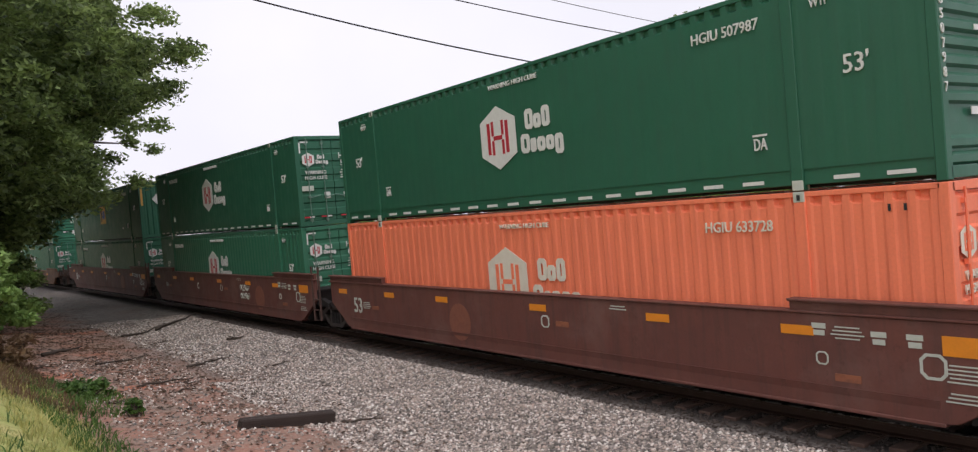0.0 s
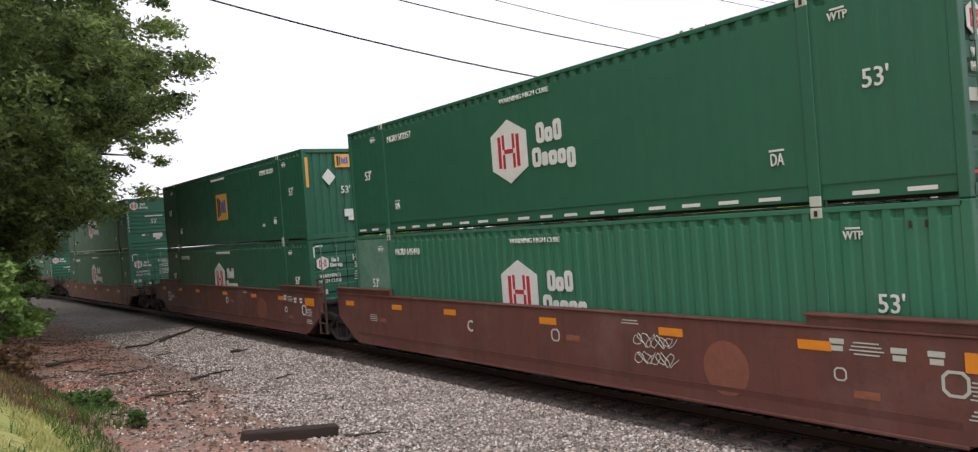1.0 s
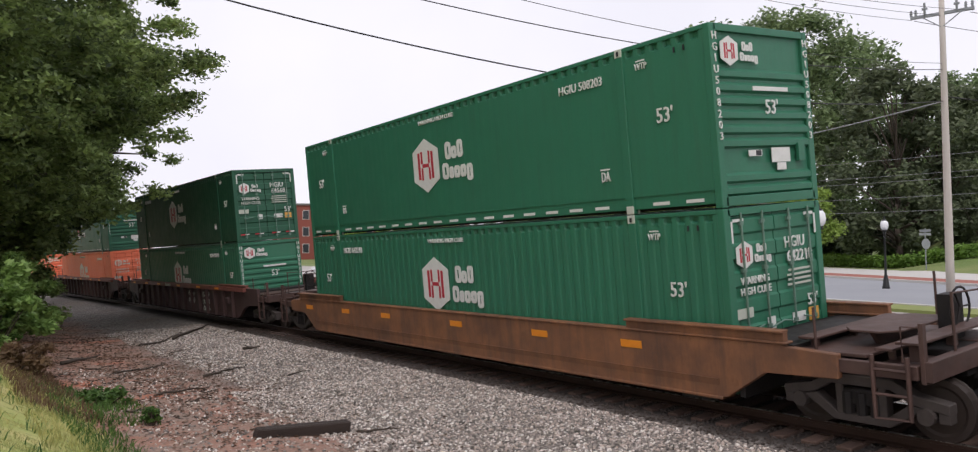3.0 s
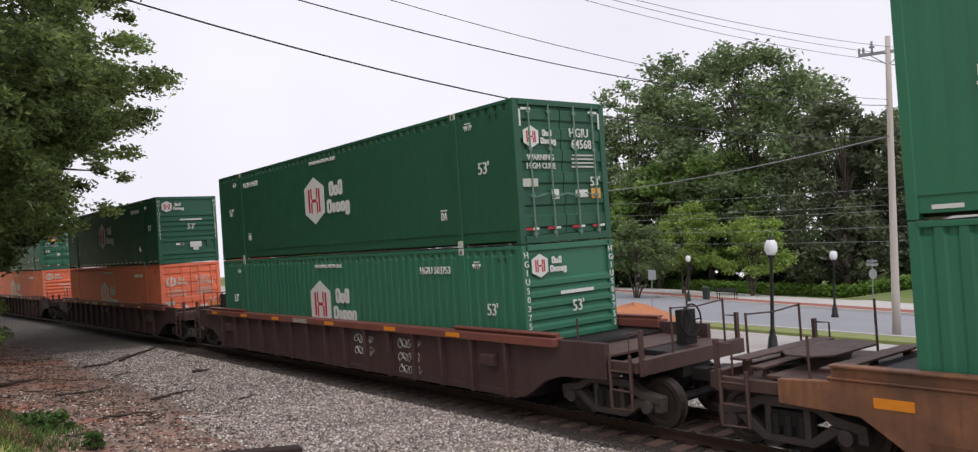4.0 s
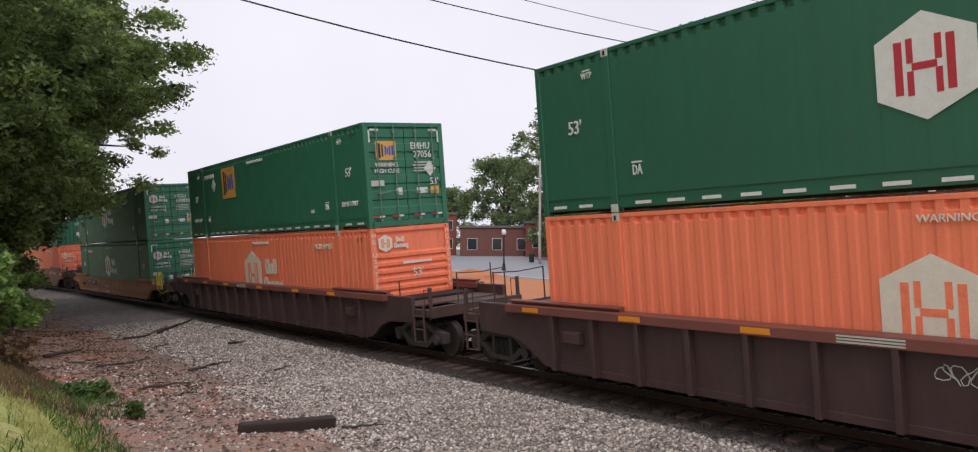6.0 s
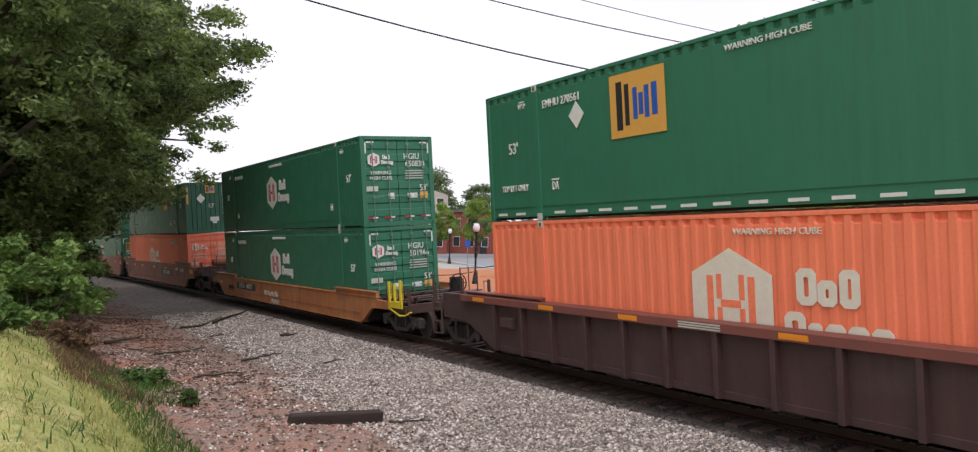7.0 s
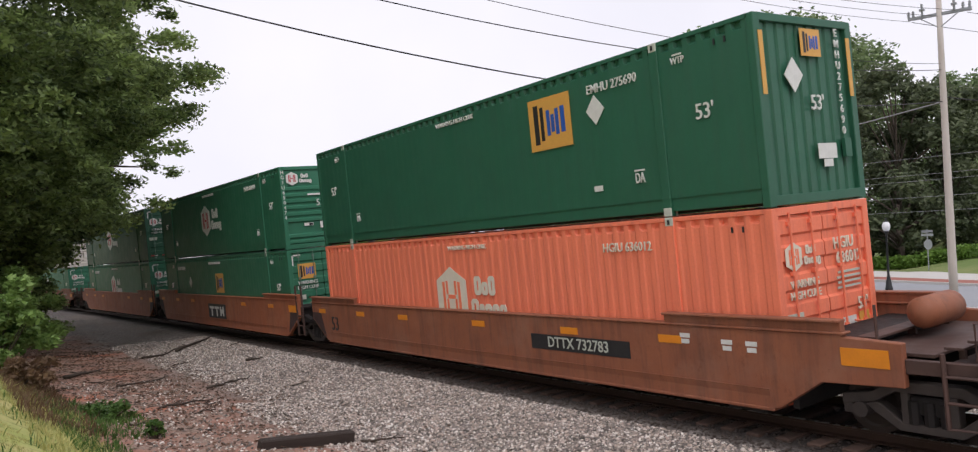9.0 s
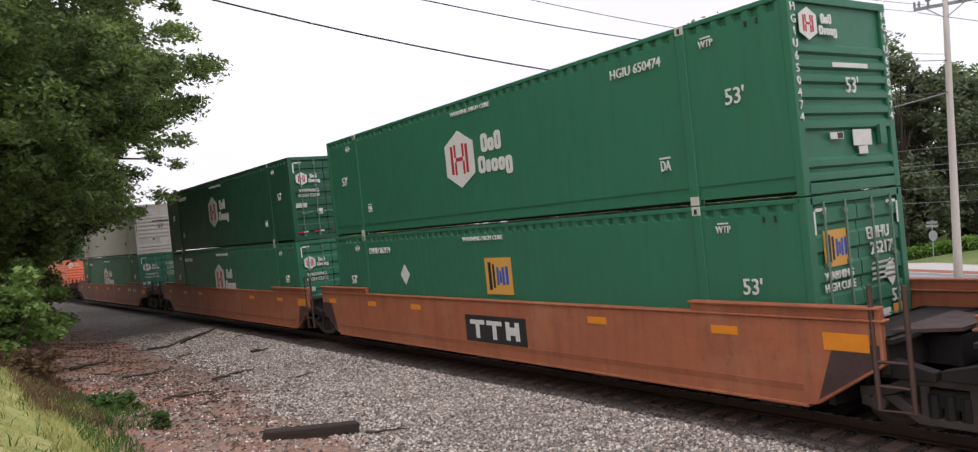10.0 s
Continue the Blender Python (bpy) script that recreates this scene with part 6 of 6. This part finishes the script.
def building(name, label, angle, distance, turn, w, d, h, wall, cols, rows, z0=1.0, ww=1.3, wh=1.6, gap=3.2, upper=None, gable=0.0, sink=0.5):
    x, y, z = far_place(angle, distance)
    t = thing(name, label, "building", "", pose(x, y, z, 0, 0, turn))
    bm = bmesh.new()
    box(bm, -w / 2, w / 2, 0, d, -sink, h if not upper else h * 0.62)
    part("wall", bm, wall, t)
    if upper:
        bm = bmesh.new()
        box(bm, -w / 2 + 0.05, w / 2 - 0.05, 0.05, d - 0.05, h * 0.62, h)
        part("upper_wall", bm, upper, t, "beige upper storey")
    bm = bmesh.new()
    if gable:
        prism(bm, [(-w / 2 - 0.4, h), (w / 2 + 0.4, h), (0, h + gable)], "y", 0.3, d + 0.4)
        part("roof", bm, ROOFING, t)
        bm = bmesh.new()
        prism(bm, [(-w / 2, h), (w / 2, h), (0, h + gable * 0.93)], "y", 0.0, 0.29)
        part("gable", bm, upper or wall, t)
    else:
        box(bm, -w / 2 - 0.25, w / 2 + 0.25, -0.25, d + 0.25, h, h + 0.35)
        part("roof", bm, ROOFING, t, "flat grey parapet roof")
    window_grid(t, wall, w, 0.0, z0, cols, rows, ww, wh, gap)
    bm = bmesh.new()
    box(bm, -0.6 + w * 0.18, 0.6 + w * 0.18, -0.05, 0.05, 0, 2.2)
    part("door", bm, PANE, t, "dark glazed entrance door")
    return t


building("shop_building", "low brown brick shop building with a flat roof", 36.6, 128.0, -37, 16, 10, 4.6, BRICK_BROWN, 4, 1, 1.0, 1.6, 1.9)
building("shop_annex", "red brick annex beside the shop building", 39.2, 122.0, -37, 6, 8, 5.2, BRICK_RED, 2, 1, 1.4, 1.0, 1.8)
building("apartment_building", "red brick apartment building with beige top storey and gables", 25.6, 128.0, -27, 13, 12, 9.6, BRICK_RED, 5, 3, 1.2, 1.2, 1.7, 3.1, SIDING, 2.0)
building("apartment_wing", "red brick wing of an apartment building", 30.2, 134.0, -29, 12, 10, 7.0, BRICK_RED, 5, 2, 1.2, 1.2, 1.7, 3.1)
building("brick_block", "tall red brick block beyond the street", 21.2, 150.0, -22, 12, 12, 10.0, BRICK_RED, 5, 3, 1.2, 1.2, 1.7, 3.1)
house = building("house", "white gabled house with a porch on a grassy rise", 69.4, 92.0, -68, 11, 9, 3.4, SIDING_WHITE, 4, 1, 1.0, 1.0, 1.5, 3.0, None, 2.8, 1.5)
for k in (-4.5, -1.5, 1.5, 4.5):
    bm = bmesh.new()
    tube(bm, (k, -1.8, -0.4), (k, -1.8, 2.6), 0.1, sides=10)
    part("porch_post", bm, SIDING_WHITE, house)
bm = bmesh.new()
prism(bm, [(-2.2, 2.6), (0.0, 2.6), (0.0, 3.3), (-2.3, 2.75)], "x", -5.4, 5.4)
part("porch_roof", bm, ROOFING, house)


# ---- trees beyond the street ----
for angle, distance, height, spread, seed in ((43.0, 118, 25, 9.0, 21), (47.5, 108, 28, 9.5, 22), (51.5, 102, 30, 10, 23), (55.5, 98, 30, 10, 24),
                                              (59.0, 104, 27, 9.5, 25), (65.5, 128, 22, 9, 26), (40.2, 132, 27, 8, 27), (36.2, 150, 19, 8, 28), (71.5, 120, 19, 9, 29),
                                              (67.6, 150, 19, 8, 30), (26.6, 165, 17, 8, 31), (31.5, 168, 14, 7, 32), (49.5, 99, 16, 6.5, 33), (53.0, 97, 17, 6.5, 34)):
    x, y, z = far_place(angle, distance)
    low = seed in (33, 34)
    tree("tall broad green oak behind the street" if not low else "bright green young tree before the tall oaks", x, y, z, height, spread, height * 0.10, 20000, 0.30,
         LEAF_FAR if not low else LEAF_BUSH, seed, "street trees", 0.45, clump_n=120, clump=(0.11, 0.26))
for angle, distance, height, spread, seed in ((61.6, 84, 19.5, 6.6, 41), (64.2, 88, 16, 5.5, 42), (45.0, 105, 13, 7, 43), (41.8, 112, 14, 7, 44)):
    x, y, z = far_place(angle, distance)
    tree("dense dark magnolia with glossy leaves", x, y, z, height, spread, 0.6, 20000, 0.28, LEAF_MAGNOLIA, seed, "street trees", 0.35, clump_n=60)
for angle, distance, height, spread, mat, seed, label in ((55.7, 76, 7.4, 3.4, LEAF_MYRTLE, 51, "bright green multi-stemmed crepe myrtle"), (47.8, 72, 6.6, 3.4, LEAF_MUTED, 52, "muted green multi-stemmed crepe myrtle"),
                                                          (41.6, 88, 8.2, 4.2, LEAF_MUTED, 53, "muted green multi-stemmed crepe myrtle"), (51.0, 80, 9.0, 3.6, LEAF_MYRTLE, 54, "bright green street tree"),
                                                          (27.6, 110, 7.5, 3.0, LEAF_MYRTLE, 55, "bright green street tree by the brick buildings"), (24.0, 108, 6.6, 2.6, LEAF_MYRTLE, 58, "bright green street tree by the brick buildings"), (30.6, 112, 8.5, 3.2, LEAF_MYRTLE, 56, "bright green street tree by the brick buildings"),
                                                          (66.2, 82, 4.0, 2.4, LEAF_MAGNOLIA, 57, "dark rounded shrub near the house")):
    x, y, z = far_place(angle, distance)
    tree(label, x, y, z, height, spread, height * 0.28, 6500, 0.17, mat, seed, "street trees", 0.10, stems=4, clump_n=36)


for i in range(13):
    angle = 40.5 + i * 2.15
    x, y, z = far_place(angle, 107 - abs(i - 6) * 0.6)
    tree("dark undergrowth thicket behind the hedge", x, y, z, 6.5 + 1.5 * math.sin(i * 2.1), 4.2, 0.1, 4500, 0.36, LEAF_MAGNOLIA if i % 3 else LEAF_FAR, 100 + i, "thickets behind the hedge", 0.12, stems=3, clump_n=34, category="thicket")


# ---- the near bank: large oak, bushes, grass, weeds ----
OX, OY = -12.9, 35.0
tree("large dark oak with spreading leafy limbs over the bank", OX, OY, ground_z(OX, OY), 17.8, 10.3, 3.0, 150000, 0.12, LEAF_OAK, 61, "", 0.5, clump_n=600, lean=(-0.6, 0), clump=(0.035, 0.115), thick=(0.38, 0.66))
# oak 69 and the unseen outer oaks are added to block sky light
for x, y, h, r, low, n, leaf, seed, over in ((-11.4, 42.5, 14.5, 6.3, 7.0, 100000, 0.17, 69, 4.6),
                                             (-10.9, 46.0, 13.5, 6.4, 3.0, 90000, 0.16, 62, 0), (-11.8, 61.0, 13, 6.2, 2.2, 30000, 0.2, 63, 0), (-15.5, 38.0, 13, 6.0, 1.0, 44000, 0.15, 68, 0),
                                             (-20.0, 34.0, 17, 7.5, 1.5, 40000, 0.17, 64, 0), (-19.0, 74.0, 15, 8.0, 1.0, 16000, 0.3, 65, 0), (-24.0, 52.0, 16, 8.0, 1.0, 16000, 0.3, 66, 0), (-22.0, 20.0, 15, 7.0, 1.5, 16000, 0.26, 67, 0)):
    tree("tall oak in the bank row, filled out with unseen trees for shade" if not over else "tall leaning oak added over the track to deepen the shade", x, y, ground_z(x, y), h, r, low, n, leaf, LEAF_OAK, seed, "oaks along the bank", 0.4, clump_n=150,
         lean=(over, 0), clump=(0.12, 0.26))


def bush(x, y, height, spread, leaves, mat, seed, label, leaf=0.09):
    rng = random.Random(seed)
    t = thing("bush", label, "bush", "bushes on the bank", pose(x, y, ground_z(x, y)))
    clumps = []
    for i in range(38):
        a, h = rng.uniform(0, 2 * math.pi), rng.random()
        rr = spread * rng.uniform(0.1, 1.25) * (1 - 0.5 * h * rng.random())
        c = (rr * math.cos(a), rr * math.sin(a), height * (0.10 + 0.85 * h))
        k = spread * rng.uniform(0.10, 0.27)
        clumps.append((c, (k, k, k * 0.7)))
        if i % 2:
            bm = bmesh.new()
            tube(bm, (c[0] * 0.2, c[1] * 0.2, -0.1), c, 0.025, 0.008, 5)
            part("stem", bm, BARK, t)
    crown = part("foliage", foliage("foliage", clumps, leaves, leaf, mat, seed), mat, t)
    crown["kind"] = "stuff"
    return t


for x, y, h, r, n, mat, seed, label in ((-10.7, 24.5, 2.5, 1.35, 9000, LEAF_BUSH, 71, "leafy green bush under the oak"), (-10.2, 32.5, 3.2, 1.7, 9000, LEAF_BUSH, 72, "leafy green bush under the oak"),
                                        (-12.6, 20.5, 1.7, 1.2, 6000, LEAF_BUSH, 73, "low green bush on the bank"), (-10.9, 25.0, 1.2, 0.9, 4000, WEED, 74, "low weedy bush at the foot of the bank"),
                                        (-11.9, 18.5, 0.7, 0.8, 2500, WEED, 75, "low green weeds on the bank"), (-9.6, 39.0, 3.4, 2.0, 8000, LEAF_OAK, 76, "shaded bush beyond the oak"),
                                        (-10.3, 21.5, 0.55, 0.9, 2600, DRY_WEED, 77, "dry reddish weed clump")):
    bush(x, y, h, r, n, mat, seed, label, 0.10 if h > 1.5 else 0.07)


def blades(name, zones, mat, length, seed, label):
    """Grass blades over zones of (count, u0, u1, y0, y1), u measured from the track axis."""
    rng = np.random.default_rng(seed)
    pts = []
    for n, u0, u1, y0, y1 in zones:
        u, y = rng.uniform(u0, u1, n), rng.uniform(y0, y1, n)
        for a, b in zip(u, y):
            if noise.noise(Vector((a * 0.9, b * 0.7, seed))) < -0.45:
                continue
            x = a + bent(b)
            z = ground_z(x, b) + 0.10 * noise.noise(Vector((x * 0.5, b * 0.5, 0))) + 0.035 * noise.noise(Vector((x * 2.1, b * 2.1, 3)))
            pts.append((x, b, z - 0.01))
    p = np.array(pts)
    n = len(p)
    a = rng.uniform(0, 2 * math.pi, n)
    side = np.stack([np.cos(a), np.sin(a), np.zeros(n)], 1) * (length * 0.07)
    tip = np.stack([rng.normal(0, 0.45, n), rng.normal(0, 0.45, n), rng.uniform(0.5, 1.2, n)], 1) * length
    mid = tip * np.array([0.35, 0.35, 0.6])
    v = np.stack([p - side, p + side, p + mid + side * 0.7, p + tip, p + mid - side * 0.7], 1).reshape(-1, 3)
    i = 5 * np.arange(n)[:, None]
    f = np.concatenate([np.stack([i[:, 0], i[:, 0] + 1, i[:, 0] + 2], 1), np.stack([i[:, 0], i[:, 0] + 2, i[:, 0] + 4], 1), np.stack([i[:, 0] + 4, i[:, 0] + 2, i[:, 0] + 3], 1)])
    return tagged(new(name, quads(name, v, f, mat)), label, "grass", kind="stuff")


blades("grass", [(70000, -14.0, -9.6, 7, 18), (40000, -15, -9.7, 18, 30)], GRASS, 0.04, 81, "dry yellow-green grass on the bank")
blades("weeds", [(700, -13.5, -10.2, 8, 22), (2600, -9.9, -9.0, 8, 20), (900, -9.2, -8.2, 15, 19)], WEED, 0.15, 82, "green weeds along the foot of the bank")
blades("tall_grass", [(3500, -10.5, -9.3, 7, 26), (500, -13, -10.5, 8, 24)], GRASS, 0.14, 84, "taller seeding grass tufts on the bank")
blades("dry_weeds", [(4000, -10.4, -9.2, 15, 25)], DRY_WEED, 0.18, 83, "dry reddish weeds along the foot of the bank")


def leaf_litter():
    rng = np.random.default_rng(9)
    n = 9000
    u = np.clip(rng.normal(-7.2, 1.5, n), -9.6, -2.5)
    y = np.abs(rng.normal(26, 9, n))
    v = []
    for a, b in zip(u, y):
        x = a + bent(b)
        z = ground_z(x, b) + 0.10 * noise.noise(Vector((x * 0.5, b * 0.5, 0))) + 0.035 * noise.noise(Vector((x * 2.1, b * 2.1, 3))) + 0.018
        t, s = rng.uniform(0, 6.28), rng.uniform(0.025, 0.06)
        c, d = math.cos(t) * s, math.sin(t) * s
        v += [(x - c, b - d, z), (x + d * 0.6, b - c * 0.6, z + rng.uniform(0, 0.03)), (x + c, b + d, z + rng.uniform(0, 0.02)), (x - d * 0.6, b + c * 0.6, z + rng.uniform(0, 0.03))]
    me = quads("leaf_litter", np.array(v), np.arange(n * 4).reshape(-1, 4), leaf_material("dead_leaf", (0.03, 0.02, 0.014), (0.17, 0.09, 0.05)))
    tagged(new("leaf_litter", me), "dead brown leaves and bark scraps scattered on the ground", "leaf litter", kind="stuff")


leaf_litter()


# ---- loose things on the shoulder ----
def surface(x, y):
    return ground_z(x, y) + 0.10 * noise.noise(Vector((x * 0.5, y * 0.5, 0))) + 0.035 * noise.noise(Vector((x * 2.1, y * 2.1, 3)))


def on_shoulder(angle, drop, z=-0.03):
    """The spot on the shoulder seen at a bearing and a downward angle from the viewer."""
    d = (EYE[2] - z) / math.tan(radians(drop))
    return EYE[0] + d * math.sin(radians(angle)), d * math.cos(radians(angle))


(ax, ay), (bx, by) = on_shoulder(17.75, 11.95, 0.05), on_shoulder(24.2, 11.55, 0.05)
bm = bmesh.new()
length = math.hypot(bx - ax, by - ay)
prism(bm, [(-length / 2, -0.10), (length / 2 - 0.02, -0.10), (length / 2, 0.09), (-length / 2 + 0.03, 0.10)], "y", -0.12, 0.12)
log = tagged(new("old_tie", mesh_of("old_tie", bm, OLD_TIMBER, 0.02)), "discarded dark timber tie lying on the gravel", "timber")
log.matrix_basis = pose((ax + bx) / 2, (ay + by) / 2, surface((ax + bx) / 2, (ay + by) / 2) + 0.09, 2, 1, math.degrees(math.atan2(by - ay, bx - ax)))


def branch(a0, d0, a1, d1, r, seed):
    rng = random.Random(seed)
    p, q = on_shoulder(a0, d0), on_shoulder(a1, d1)
    t = bmesh.new()
    pts = []
    for i in range(8):
        k = i / 7
        x, y = p[0] + (q[0] - p[0]) * k + rng.uniform(-0.05, 0.05), p[1] + (q[1] - p[1]) * k + rng.uniform(-0.05, 0.05)
        pts.append((x, y, surface(x, y) + r + rng.uniform(0, 0.035)))
    pipe(t, pts, [r * (1 - i * 0.1) for i in range(8)])
    for i in (2, 4):
        u = pts[i]
        tube(t, u, (u[0] + rng.uniform(-0.25, 0.25), u[1] + rng.uniform(-0.25, 0.25), u[2] + 0.06), r * 0.5, r * 0.2, 5)
    return tagged(new("fallen_branch", mesh_of("fallen_branch", t, STICK, smooth=True)), "dead fallen branch lying on the gravel", "branch", "fallen branches")


branch(14.6, 7.7, 17.3, 7.2, 0.035, 1)
branch(11.6, 8.9, 15.0, 8.4, 0.03, 2)
branch(24.9, 11.9, 28.0, 11.7, 0.028, 3)
branch(9.0, 7.3, 12.0, 6.7, 0.03, 4)
branch(17.0, 6.3, 18.2, 6.2, 0.05, 5)
branch(12.5, 5.2, 15.0, 4.6, 0.06, 6)
branch(10.5, 5.6, 13.0, 5.0, 0.05, 7)
branch(6.0, 6.6, 8.2, 6.2, 0.06, 8)
branch(5.2, 7.6, 6.8, 7.3, 0.02, 20)
branch(7.4, 7.0, 9.0, 6.8, 0.02, 21)
branch(13.5, 9.4, 15.1, 9.2, 0.02, 22)
branch(9.6, 10.2, 11.2, 9.9, 0.02, 23)
branch(20.0, 8.0, 21.6, 7.8, 0.02, 24)
branch(16.0, 5.3, 17.6, 5.0, 0.02, 25)
branch(12.2, 6.0, 13.8, 5.8, 0.02, 26)
branch(3.8, 8.6, 5.4, 8.3, 0.02, 27)
bush(*on_shoulder(11.2, 10.7), 0.28, 0.16, 350, WEED, 91, "small green weed growing in the gravel", 0.05)
bush(*on_shoulder(8.0, 9.6), 0.35, 0.5, 700, WEED, 92, "green weeds at the foot of the bank", 0.06)


# ---- the train runs through ----
def run(t):
    """Metres gone since the start."""
    return 19.55 * t + 0.018 * t * t


def motions():
    times = [k * 0.5 for k in range(21)]
    for place, car, lower, upper in TRAIN:
        for ob, up in ((car, 0.0), (lower, 0.345), (upper, 0.36 + HIGH)):
            walk(ob, [(t, track_pose(place - run(t), 0.0, up)) for t in times])


motions()
